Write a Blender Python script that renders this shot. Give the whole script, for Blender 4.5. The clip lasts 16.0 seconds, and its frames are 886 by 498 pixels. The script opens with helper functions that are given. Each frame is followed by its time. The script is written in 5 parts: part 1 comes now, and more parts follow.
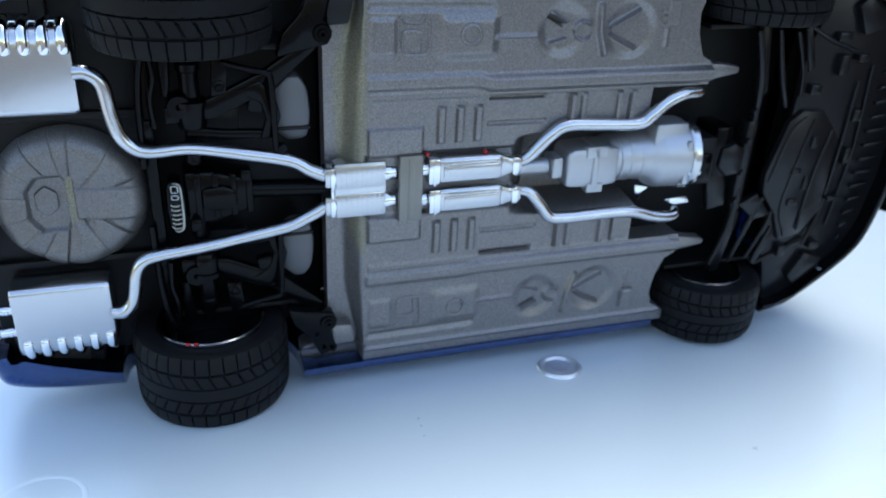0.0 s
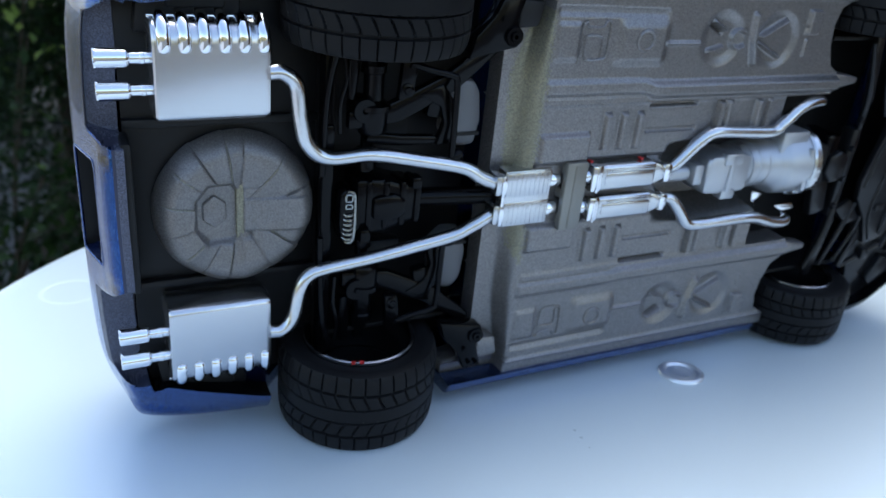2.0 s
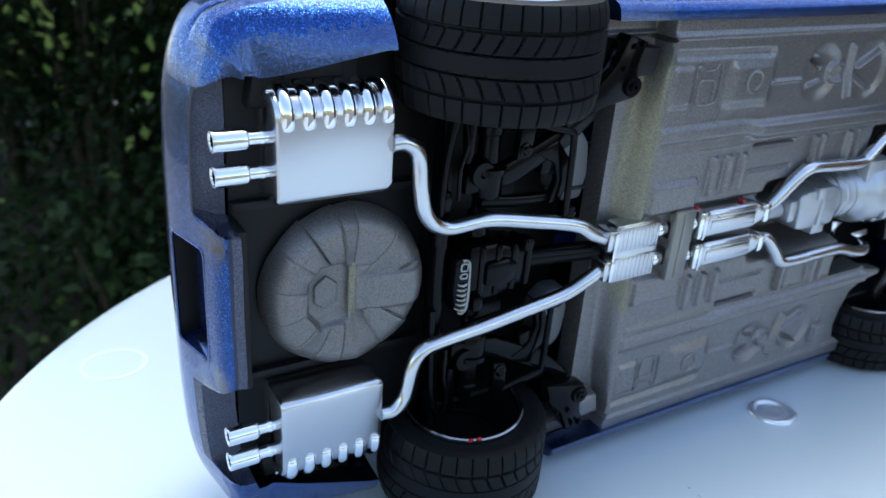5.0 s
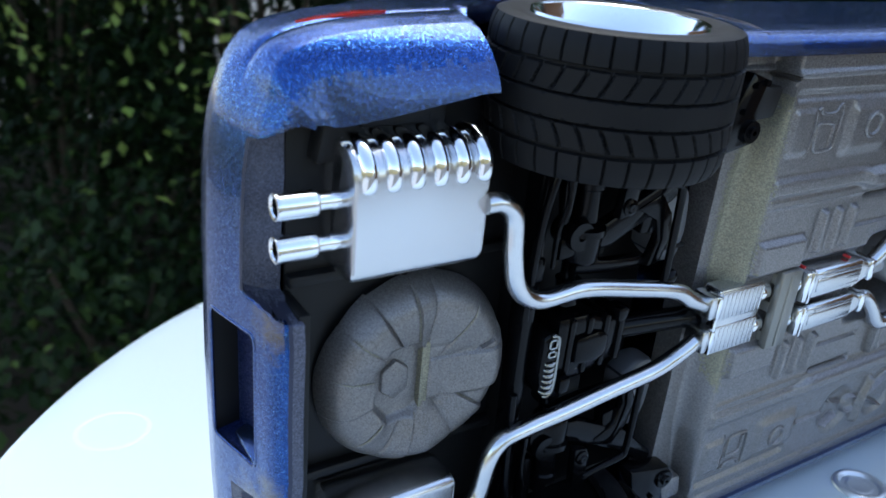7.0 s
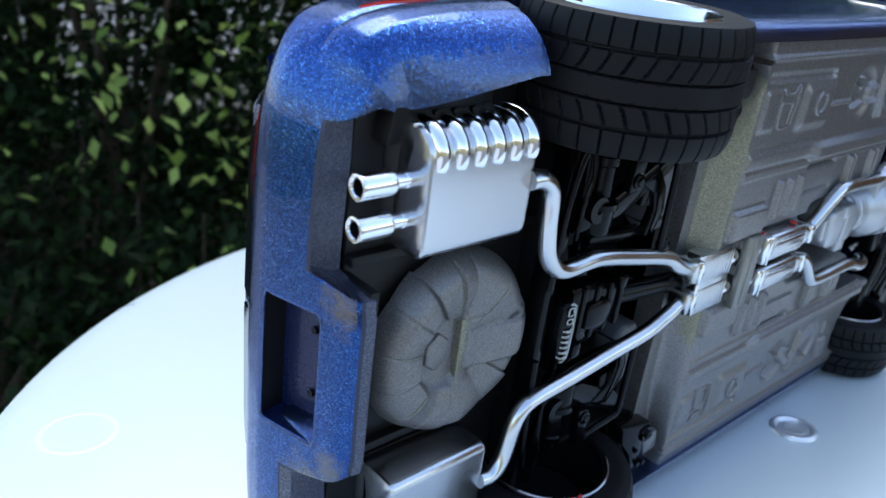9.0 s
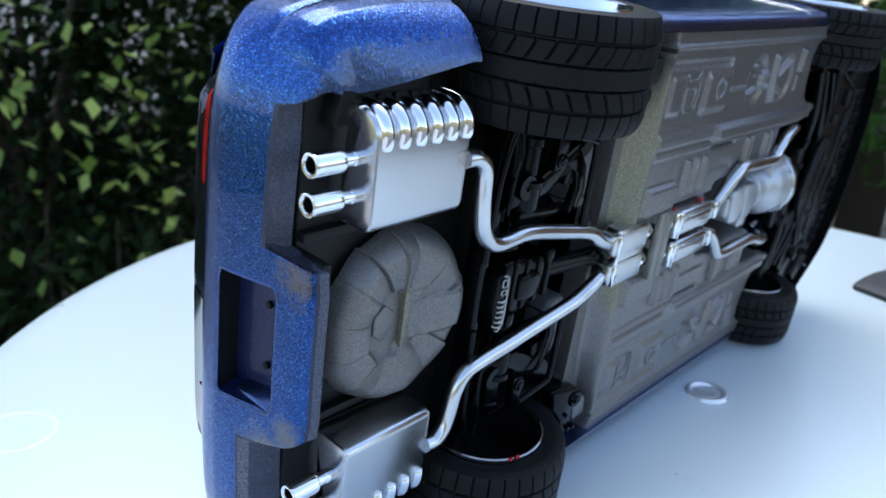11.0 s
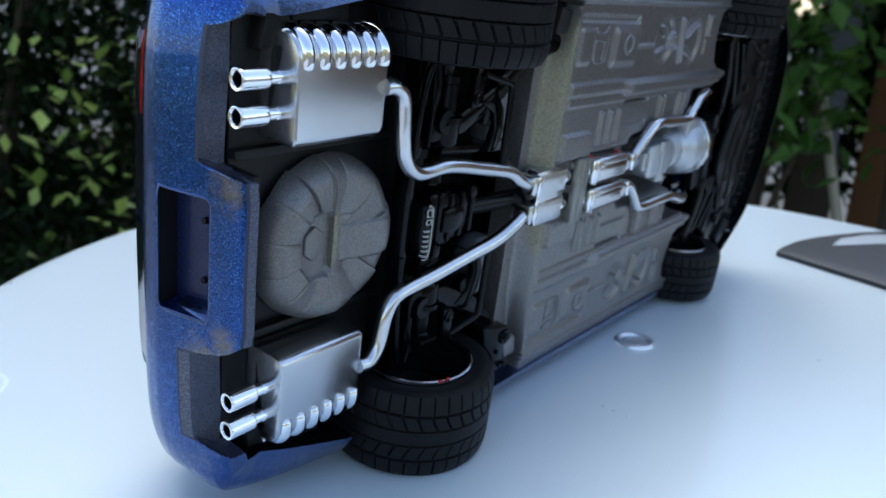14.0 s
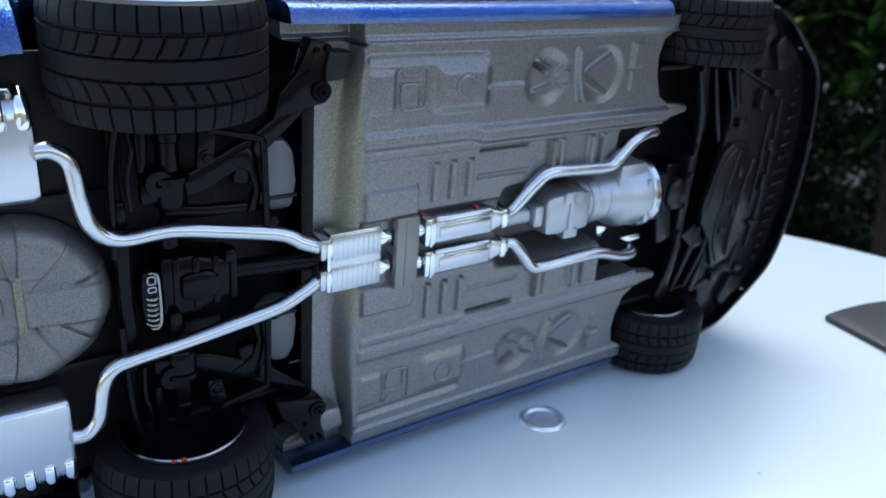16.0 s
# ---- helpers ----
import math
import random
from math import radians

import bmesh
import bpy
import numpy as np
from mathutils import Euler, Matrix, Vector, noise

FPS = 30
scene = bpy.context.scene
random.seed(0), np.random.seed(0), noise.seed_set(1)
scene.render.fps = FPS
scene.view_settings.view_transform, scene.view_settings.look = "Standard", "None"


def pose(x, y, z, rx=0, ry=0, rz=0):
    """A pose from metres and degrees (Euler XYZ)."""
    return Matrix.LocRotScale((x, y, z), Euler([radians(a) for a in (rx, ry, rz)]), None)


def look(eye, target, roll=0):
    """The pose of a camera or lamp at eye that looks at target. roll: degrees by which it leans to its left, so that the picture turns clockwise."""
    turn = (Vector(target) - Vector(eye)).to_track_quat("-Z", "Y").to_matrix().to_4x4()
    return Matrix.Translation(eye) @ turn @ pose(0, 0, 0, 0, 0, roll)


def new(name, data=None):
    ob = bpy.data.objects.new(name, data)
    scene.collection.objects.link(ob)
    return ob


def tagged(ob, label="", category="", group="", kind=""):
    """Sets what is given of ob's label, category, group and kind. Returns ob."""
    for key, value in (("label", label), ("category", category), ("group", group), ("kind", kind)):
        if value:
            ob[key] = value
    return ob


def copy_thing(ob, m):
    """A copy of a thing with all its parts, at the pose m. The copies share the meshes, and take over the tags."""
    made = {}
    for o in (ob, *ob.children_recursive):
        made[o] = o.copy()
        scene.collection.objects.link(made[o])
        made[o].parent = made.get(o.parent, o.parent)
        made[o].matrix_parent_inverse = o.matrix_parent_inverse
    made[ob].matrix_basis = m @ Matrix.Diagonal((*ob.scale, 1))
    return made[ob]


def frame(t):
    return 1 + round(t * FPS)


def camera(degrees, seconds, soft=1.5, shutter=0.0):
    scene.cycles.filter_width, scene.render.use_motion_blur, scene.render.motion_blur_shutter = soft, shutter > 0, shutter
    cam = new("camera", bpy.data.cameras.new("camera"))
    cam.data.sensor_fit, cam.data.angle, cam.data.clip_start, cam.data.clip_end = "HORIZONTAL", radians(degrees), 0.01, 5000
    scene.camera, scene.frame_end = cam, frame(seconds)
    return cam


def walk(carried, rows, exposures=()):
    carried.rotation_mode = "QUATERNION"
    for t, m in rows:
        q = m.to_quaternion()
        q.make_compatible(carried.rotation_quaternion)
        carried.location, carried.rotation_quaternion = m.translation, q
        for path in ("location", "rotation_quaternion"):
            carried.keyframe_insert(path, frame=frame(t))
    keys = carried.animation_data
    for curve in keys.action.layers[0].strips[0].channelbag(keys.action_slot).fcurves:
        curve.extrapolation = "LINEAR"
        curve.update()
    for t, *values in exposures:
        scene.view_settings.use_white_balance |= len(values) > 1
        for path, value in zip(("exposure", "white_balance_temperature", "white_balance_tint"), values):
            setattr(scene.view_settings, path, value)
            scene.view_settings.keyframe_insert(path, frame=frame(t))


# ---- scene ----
CM = 0.01
EXPO = 1.45
cam = camera(57.7, 16.0, soft=1.5)
cam.data.dof.use_dof = True
cam.data.dof.focus_distance, cam.data.dof.aperture_fstop = 0.195, 23.0
# seconds, eye, target (centimetres over the table top), roll
PATH = [
    (0, (0.900, -1.800, 15.900), (-0.100, 21.375, 6.575), 1.30),
    (0.5, (-2.177, -2.201, 15.772), (-2.016, 21.122, 6.771), 2.81),
    (1, (-4.875, -1.573, 15.621), (-4.002, 21.786, 6.755), 2.72),
    (1.5, (-7.013, -1.391, 15.628), (-5.310, 21.939, 6.808), 3.41),
    (2, (-8.054, -1.006, 15.279), (-5.675, 22.227, 6.360), 3.45),
    (2.5, (-9.449, -0.183, 15.025), (-6.375, 23.021, 6.242), 3.11),
    (3, (-10.349, 0.111, 15.258), (-7.115, 23.330, 6.573), 2.84),
    (5.5, (-12.846, 3.231, 16.470), (-8.796, 26.269, 7.649), 1.42),
    (6, (-13.136, 4.961, 16.597), (-8.761, 28.016, 7.974), 1.97),
    (6.5, (-13.803, 5.368, 16.390), (-9.243, 28.406, 7.817), 2.49),
    (7, (-14.521, 5.865, 16.273), (-9.818, 28.937, 7.870), 2.38),
    (7.5, (-16.352, 5.929, 16.247), (-10.397, 28.791, 8.069), 2.61),
    (8, (-17.377, 6.103, 16.104), (-10.179, 28.500, 7.645), 3.17),
    (10.5, (-19.212, 5.459, 16.121), (-8.784, 26.596, 7.788), 3.67),
    (11, (-19.453, 4.951, 15.937), (-8.393, 25.780, 7.642), 3.74),
    (11.5, (-19.768, 4.672, 15.654), (-8.351, 25.352, 7.469), 3.53),
    (12, (-20.126, 4.099, 14.950), (-8.241, 24.538, 6.827), 3.63),
    (12.5, (-20.584, 3.558, 14.552), (-8.402, 23.880, 6.575), 3.55),
    (13, (-20.664, 3.297, 14.602), (-8.339, 23.609, 6.824), 3.39),
    (13.5, (-20.613, 2.893, 14.422), (-8.248, 23.233, 6.783), 3.27),
    (14, (-19.665, 2.347, 14.170), (-7.460, 22.789, 6.542), 3.11),
    (14.5, (-16.602, 1.955, 14.928), (-6.022, 23.250, 7.208), 2.91),
    (15, (-13.125, 0.740, 15.112), (-4.454, 22.733, 6.981), 2.57),
    (15.5, (-8.750, 0.610, 15.841), (-1.965, 23.079, 7.232), 1.13),
    (16, (-5.859, 0.839, 15.945), (-0.198, 23.780, 7.781), 1.42),
]
def cm(p):
    return tuple(CM * c for c in p)


walk(cam, [(t, look(cm(eye), cm(target), roll)) for t, eye, target, roll in PATH], exposures=[(t, EXPO + e, 6720, 9) for t, e in ((0.0, 0.16), (1.0, 0.04), (2.0, 0.02), (5.5, 0.14), (8.0, 0.15), (10.5, 0.14), (11.0, 0.1), (12.5, -0.13), (13.5, -0.15), (15.0, 0.06), (16.0, 0.18))])

# ---- light: a shaded garden under open sky, the sun veiled ----
SUN_EL, SUN_AZ = radians(66), radians(25)  # azimuth from +y towards +x
world = bpy.data.worlds.new("sky")
scene.world = world
world.use_nodes = True
wn = world.node_tree.nodes
sky = wn.new("ShaderNodeTexSky")
sky.sky_type = "NISHITA"
sky.sun_disc = False
sky.sun_elevation, sky.sun_rotation = SUN_EL, SUN_AZ
wn["Background"].inputs["Strength"].default_value = 0.152
world.node_tree.links.new(sky.outputs["Color"], wn["Background"].inputs["Color"])
sun = new("sun", bpy.data.lights.new("sun", "SUN"))
sun.data.energy, sun.data.angle, sun.data.color = 0.75, radians(42), (0.88, 0.97, 0.94)
s_dir = Vector((math.sin(SUN_AZ) * math.cos(SUN_EL), math.cos(SUN_AZ) * math.cos(SUN_EL), math.sin(SUN_EL)))
sun.matrix_world = look(s_dir * 20, (0, 0, 0))


# ---- materials ----
def material(name, base, rough=0.5, metal=0.0, coat=0.0, spec=0.5):
    m = bpy.data.materials.new(name)
    m.use_nodes = True
    b = m.node_tree.nodes["Principled BSDF"]
    b.inputs["Base Color"].default_value = (*base, 1)
    b.inputs["Roughness"].default_value = rough
    b.inputs["Metallic"].default_value = metal
    b.inputs["Coat Weight"].default_value = coat
    b.inputs["Coat Roughness"].default_value = 0.12
    b.inputs["Specular IOR Level"].default_value = spec
    return m


def add(m, kind, **values):
    n = m.node_tree.nodes.new(kind)
    for key, value in values.items():
        n.inputs[key.replace("_", " ")].default_value = value
    return n


def wire(m, a, b):
    m.node_tree.links.new(a, b)


def bsdf(m):
    return m.node_tree.nodes["Principled BSDF"]


def coords(m):
    return add(m, "ShaderNodeTexCoord").outputs["Object"]


def speckle(m, scale, lo, hi, target="Base Color", detail=4.0, at=(0.35, 0.65), rough=0.6):
    """Noise between two values into one socket."""
    n = add(m, "ShaderNodeTexNoise", Scale=scale, Detail=detail, Roughness=rough)
    wire(m, coords(m), n.inputs["Vector"])
    r = add(m, "ShaderNodeValToRGB")
    r.color_ramp.elements[0].position, r.color_ramp.elements[1].position = at
    if isinstance(lo, tuple):
        r.color_ramp.elements[0].color, r.color_ramp.elements[1].color = (*lo, 1), (*hi, 1)
    else:
        r.color_ramp.elements[0].color, r.color_ramp.elements[1].color = (lo, lo, lo, 1), (hi, hi, hi, 1)
    wire(m, r.outputs["Color"], bsdf(m).inputs[target])
    return r


def grainy(m, scale, strength, distance=0.0003, detail=3.0):
    n = add(m, "ShaderNodeTexNoise", Scale=scale, Detail=detail)
    wire(m, coords(m), n.inputs["Vector"])
    b = add(m, "ShaderNodeBump", Strength=strength, Distance=distance)
    wire(m, n.outputs["Fac"], b.inputs["Height"])
    wire(m, b.outputs["Normal"], bsdf(m).inputs["Normal"])
    return m


def flakes(m, scale, amount, dark=None, light=None, spark=None):
    """Tiny facets, each tilted its own way, as in metallic paint; optional colours for them."""
    v = add(m, "ShaderNodeTexVoronoi", Scale=scale)
    wire(m, coords(m), v.inputs["Vector"])
    tilt = m.node_tree.nodes.new("ShaderNodeVectorMath")
    tilt.operation = "MULTIPLY_ADD"
    wire(m, v.outputs["Color"], tilt.inputs[0])
    tilt.inputs[1].default_value = (2 * amount,) * 3
    tilt.inputs[2].default_value = (-amount,) * 3
    total = m.node_tree.nodes.new("ShaderNodeVectorMath")
    wire(m, add(m, "ShaderNodeNewGeometry").outputs["Normal"], total.inputs[0])
    wire(m, tilt.outputs["Vector"], total.inputs[1])
    unit = m.node_tree.nodes.new("ShaderNodeVectorMath")
    unit.operation = "NORMALIZE"
    wire(m, total.outputs["Vector"], unit.inputs[0])
    wire(m, unit.outputs["Vector"], bsdf(m).inputs["Normal"])
    if dark:
        part_of = add(m, "ShaderNodeSeparateColor")
        wire(m, v.outputs["Color"], part_of.inputs["Color"])
        r = add(m, "ShaderNodeValToRGB")
        r.color_ramp.elements[0].position, r.color_ramp.elements[1].position = 0.1, 0.95
        r.color_ramp.elements[0].color, r.color_ramp.elements[1].color = (*dark, 1), (*light, 1)
        if spark:
            r.color_ramp.elements.new(0.97).color = (*spark, 1)
            r.color_ramp.elements[1].position = 0.9
            r.color_ramp.elements[1].color = (*light, 1)
            r.color_ramp.elements[2].color = (*spark, 1)
        wire(m, part_of.outputs["Green"], r.inputs["Fac"])
        wire(m, r.outputs["Color"], bsdf(m).inputs["Base Color"])
    return m


def blend_over(m, color, scale, at, detail=5.0, rough=0.65, stretch=(1, 1, 1)):
    """Patches of another colour over what already feeds the base colour."""
    n = add(m, "ShaderNodeTexNoise", Scale=scale, Detail=detail, Roughness=rough)
    mp = add(m, "ShaderNodeMapping", Scale=stretch)
    wire(m, coords(m), mp.inputs["Vector"])
    wire(m, mp.outputs["Vector"], n.inputs["Vector"])
    r = add(m, "ShaderNodeValToRGB")
    r.color_ramp.elements[0].position, r.color_ramp.elements[1].position = at
    mix = m.node_tree.nodes.new("ShaderNodeMix")
    mix.data_type = "RGBA"
    wire(m, r.outputs["Color"], mix.inputs["Factor"])
    sock = bsdf(m).inputs["Base Color"]
    if sock.is_linked:
        wire(m, sock.links[0].from_socket, mix.inputs["A"])
    else:
        mix.inputs["A"].default_value = sock.default_value
    mix.inputs["B"].default_value = (*color, 1)
    wire(m, mix.outputs["Result"], sock)
    return m


def stain(m, color, centre, radius):
    """A ragged patch of dust round one place (centimetres in the thing's own frame)."""
    away = m.node_tree.nodes.new("ShaderNodeVectorMath")
    away.operation = "DISTANCE"
    wire(m, coords(m), away.inputs[0])
    away.inputs[1].default_value = cm(centre)
    near = add(m, "ShaderNodeMapRange", From_Min=CM * radius, From_Max=0.0, To_Min=-0.35, To_Max=0.3)
    wire(m, away.outputs["Value"], near.inputs["Value"])
    n = add(m, "ShaderNodeTexNoise", Scale=260.0, Detail=8.0, Roughness=0.75)
    wire(m, coords(m), n.inputs["Vector"])
    total = m.node_tree.nodes.new("ShaderNodeMath")
    wire(m, near.outputs["Result"], total.inputs[0])
    wire(m, n.outputs["Fac"], total.inputs[1])
    r = add(m, "ShaderNodeValToRGB")
    r.color_ramp.elements[0].position, r.color_ramp.elements[1].position = 0.48, 0.82
    r.color_ramp.elements[1].color = (0.75, 0.75, 0.75, 1)
    wire(m, total.outputs["Value"], r.inputs["Fac"])
    mix = m.node_tree.nodes.new("ShaderNodeMix")
    mix.data_type = "RGBA"
    sock = bsdf(m).inputs["Base Color"]
    wire(m, r.outputs["Color"], mix.inputs["Factor"])
    wire(m, sock.links[0].from_socket, mix.inputs["A"])
    mix.inputs["B"].default_value = (*color, 1)
    wire(m, mix.outputs["Result"], sock)


pan_paint = material("grey_metallic_underbody_paint", (0.22, 0.215, 0.205), 0.31, 0.65)
flakes(pan_paint, 3400, 0.09, (0.16, 0.148, 0.142), (0.262, 0.244, 0.235))
blend_over(pan_paint, (0.13, 0.12, 0.1), 30, (0.5, 0.8))
gold_paint = material("gold_dusted_grey_paint", (0.2, 0.19, 0.15), 0.42, 0.6)
flakes(gold_paint, 3400, 0.13, (0.165, 0.155, 0.12), (0.285, 0.265, 0.185))
well_paint = material("dull_grey_spare_wheel_paint", (0.15, 0.15, 0.15), 0.42, 0.55)
flakes(well_paint, 3600, 0.085, (0.145, 0.135, 0.13), (0.23, 0.216, 0.207))
blend_over(well_paint, (0.17, 0.145, 0.1), 45, (0.6, 0.85))
silver = material("satin_silver_plating", (0.6, 0.605, 0.615), 0.22, 1.0)
speckle(silver, 60, 0.17, 0.27, "Roughness")
grainy(silver, 1400, 0.05, 0.0002)
brushed = material("brushed_silver_plating", (0.58, 0.585, 0.6), 0.33, 1.0)
speckle(brushed, 120, 0.21, 0.29, "Roughness")
grainy(brushed, 2500, 0.08, 0.0001)
chrome = material("bright_chrome", (0.86, 0.87, 0.89), 0.12, 1.0)
grainy(chrome, 160, 0.12, 0.0005)
cast = material("cast_silver_gearbox_paint", (0.5, 0.51, 0.53), 0.42, 0.8)
speckle(cast, 300, (0.4, 0.41, 0.43), (0.58, 0.59, 0.61))
grainy(cast, 1600, 0.2, 0.0002)
worn_chrome = material("rubbed_mottled_chrome", (0.6, 0.6, 0.58), 0.25, 1.0)
speckle(worn_chrome, 700, (0.04, 0.04, 0.037), (0.62, 0.62, 0.58), at=(0.4, 0.62))
grainy(worn_chrome, 900, 0.5, 0.0004)
bracket_metal = material("dull_bronze_grey_bracket_paint", (0.24, 0.23, 0.2), 0.38, 0.7)
speckle(bracket_metal, 700, (0.18, 0.17, 0.15), (0.32, 0.31, 0.28))
black_gloss = material("black_gloss_plastic", (0.002, 0.002, 0.0025), 0.2, spec=0.13)
speckle(black_gloss, 140, 0.08, 0.24, "Roughness")
grainy(black_gloss, 500, 0.08, 0.0004)
tray_black = material("black_undertray_plastic", (0.006, 0.006, 0.007), 0.3, spec=0.32)
speckle(tray_black, 160, 0.2, 0.36, "Roughness")
grainy(tray_black, 400, 0.1, 0.0004)
black_satin = material("black_satin_plastic", (0.004, 0.004, 0.0045), 0.45, spec=0.3)
speckle(black_satin, 200, 0.35, 0.6, "Roughness")
dark_grey = material("dark_grey_trunk_floor_paint", (0.008, 0.008, 0.009), 0.5, spec=0.3)
speckle(dark_grey, 60, (0.003, 0.003, 0.0033), (0.009, 0.009, 0.0095), at=(0.35, 0.75))
tank_paint = material("grey_tank_paint", (0.14, 0.14, 0.145), 0.45, 0.4)
speckle(tank_paint, 900, (0.09, 0.09, 0.095), (0.17, 0.17, 0.175))
rubber = material("black_tyre_rubber", (0.006, 0.006, 0.0065), 0.5, spec=0.14)
speckle(rubber, 240, (0.004, 0.004, 0.0045), (0.01, 0.01, 0.0105))
blend_over(rubber, (0.04, 0.038, 0.035), 900, (0.64, 0.8))
grainy(rubber, 900, 0.25, 0.0002)
red_mark = material("red_paint_mark", (0.45, 0.02, 0.02), 0.4)
red_lens = material("red_lamp_lens", (0.42, 0.012, 0.01), 0.12, coat=0.6)
amber_lens = material("amber_lamp_lens", (0.5, 0.2, 0.02), 0.15, coat=0.6)
clear_lens = material("grey_reversing_lens", (0.2, 0.2, 0.21), 0.15, coat=0.6)
lamp_black = material("black_lamp_trim", (0.008, 0.008, 0.01), 0.12, coat=0.5)
glass_dark = material("dark_car_glass", (0.01, 0.012, 0.014), 0.05, coat=0.5)

def blue_paint(name, wear=None):
    """Dark blue flake paint under lacquer; wear: how much of it is rubbed to pale specks."""
    m = material(name, (0.01, 0.04, 0.2), 0.2, 0.95, coat=0.5)
    bsdf(m).inputs["Coat Roughness"].default_value = 0.05
    flakes(m, 6200, 0.14, (0.001, 0.016, 0.085), (0.007, 0.078, 0.33), (0.1, 0.27, 0.56))
    if wear:
        blend_over(m, (0.14, 0.155, 0.19), 2600, wear, detail=7.0, rough=0.8)
    return m


paint = blue_paint("blue_metallic_flake_paint")
for spot in ((-15.55, 1.5, 2.0), (-15.55, 1.5, -2.1), (-15.9, 2.2, -2.5)):
    stain(paint, (0.2, 0.165, 0.1), spot, 1.5)
# body blue darkened to navy for the recess's shade; the pale specks are dust
recess_shade_paint = material("navy_recess_shade_paint", (0.004, 0.01, 0.06), 0.3, 0.5, coat=0.3)
flakes(recess_shade_paint, 4600, 0.2, (0.002, 0.006, 0.035), (0.006, 0.02, 0.1))
blend_over(recess_shade_paint, (0.35, 0.34, 0.36), 700, (0.72, 0.78), detail=2.0)
edge_wear = material("rubbed_pale_edge", (0.3, 0.31, 0.34), 0.4, 0.5)
speckle(edge_wear, 900, (0.01, 0.016, 0.05), (0.34, 0.33, 0.3), detail=8.0, at=(0.48, 0.72))
worn = blue_paint("rubbed_blue_edge_paint", (0.45, 0.62))
worn_some = blue_paint("lightly_rubbed_blue_paint", (0.51, 0.68))
worn_little = blue_paint("thinly_specked_blue_paint", (0.58, 0.74))
worn_dark = material("scuffed_dark_bumper_underside", (0.02, 0.022, 0.04), 0.42, 0.4)
flakes(worn_dark, 4000, 0.3, (0.01, 0.013, 0.035), (0.07, 0.08, 0.13))
blend_over(worn_dark, (0.5, 0.5, 0.53), 800, (0.49, 0.6), detail=12.0, rough=0.85)

table_paint = material("pale_blue_white_table_lacquer", (0.66, 0.73, 0.75), 0.3, 0.2, coat=0.35)
bsdf(table_paint).inputs["Coat Roughness"].default_value = 0.2
speckle(table_paint, 9, (0.6, 0.68, 0.7), (0.66, 0.73, 0.75), detail=8)
blend_over(table_paint, (0.5, 0.55, 0.57), 420, (0.68, 0.95), detail=8.0)
t_noise = add(table_paint, "ShaderNodeTexNoise", Scale=40.0, Detail=6.0)
wire(table_paint, coords(table_paint), t_noise.inputs["Vector"])
t_ramp = add(table_paint, "ShaderNodeMapRange", To_Min=0.24, To_Max=0.36)
wire(table_paint, t_noise.outputs["Fac"], t_ramp.inputs["Value"])
wire(table_paint, t_ramp.outputs["Result"], bsdf(table_paint).inputs["Roughness"])
panel_black = material("charcoal_plastic_panel", (0.02, 0.021, 0.024), 0.5)
speckle(panel_black, 300, (0.014, 0.015, 0.018), (0.03, 0.031, 0.034))
panel_pale = material("pale_grey_inset_film", (0.42, 0.45, 0.47), 0.3)


# ---- mesh helpers (centimetres in, metres out) ----
def part(name, bm, mat, parent=None, label="", smooth=40, mats=()):
    """One mesh object, in the parent's own axes; bm is in centimetres."""
    for v in bm.verts:
        v.co *= CM
    me = bpy.data.meshes.new(name)
    bm.to_mesh(me)
    bm.free()
    for f in me.polygons:
        f.use_smooth = True
    me.set_sharp_from_angle(angle=radians(smooth))
    me.materials.append(mat)
    for m in mats:
        me.materials.append(m)
    ob = new(name, me)
    if parent:
        ob.parent = parent
    if label:
        tagged(ob, label)
    return ob


def join(bm, tmp, m=None):
    if m is not None:
        bmesh.ops.transform(tmp, matrix=m, verts=tmp.verts)
    me = bpy.data.meshes.new("tmp")
    tmp.to_mesh(me)
    tmp.free()
    bm.from_mesh(me)
    bpy.data.meshes.remove(me)
    return bm


def box(bm, x0, x1, y0, y1, z0, z1, bev=0.05, m=None, seg=2):
    t = bmesh.new()
    bmesh.ops.create_cube(t, size=1)
    for v in t.verts:
        v.co = Vector((x0 + (v.co.x + 0.5) * (x1 - x0), y0 + (v.co.y + 0.5) * (y1 - y0), z0 + (v.co.z + 0.5) * (z1 - z0)))
    if bev:
        bmesh.ops.bevel(t, geom=t.edges[:], offset=bev, segments=seg, affect="EDGES", profile=0.5)
    return join(bm, t, m)


def block(name, mat, parent, x0, x1, y0, y1, z0, z1, bev=0.05, label=""):
    return part(name, box(bmesh.new(), x0, x1, y0, y1, z0, z1, bev), mat, parent, label)


def slab(name, mat, parent, outline, lo, hi, axis="y", bev=0.08, label=""):
    return part(name, prism(bmesh.new(), outline, lo, hi, axis, bev), mat, parent, label)


def prism(bm, outline, lo, hi, axis="y", bev=0.04, m=None):
    """A polygon in two axes, drawn out along the third."""
    t = bmesh.new()
    place = {"y": lambda a, b, c: (a, c, b), "z": lambda a, b, c: (a, b, c), "x": lambda a, b, c: (c, a, b)}[axis]
    low = [t.verts.new(place(a, b, lo)) for a, b in outline]
    high = [t.verts.new(place(a, b, hi)) for a, b in outline]
    t.faces.new(low)
    t.faces.new(high[::-1])
    for i in range(len(low)):
        j = (i + 1) % len(low)
        t.faces.new((low[i], high[i], high[j], low[j]))
    bmesh.ops.recalc_face_normals(t, faces=t.faces)
    if bev:
        bmesh.ops.bevel(t, geom=t.edges[:], offset=bev, segments=2, affect="EDGES", profile=0.5)
    return join(bm, t, m)


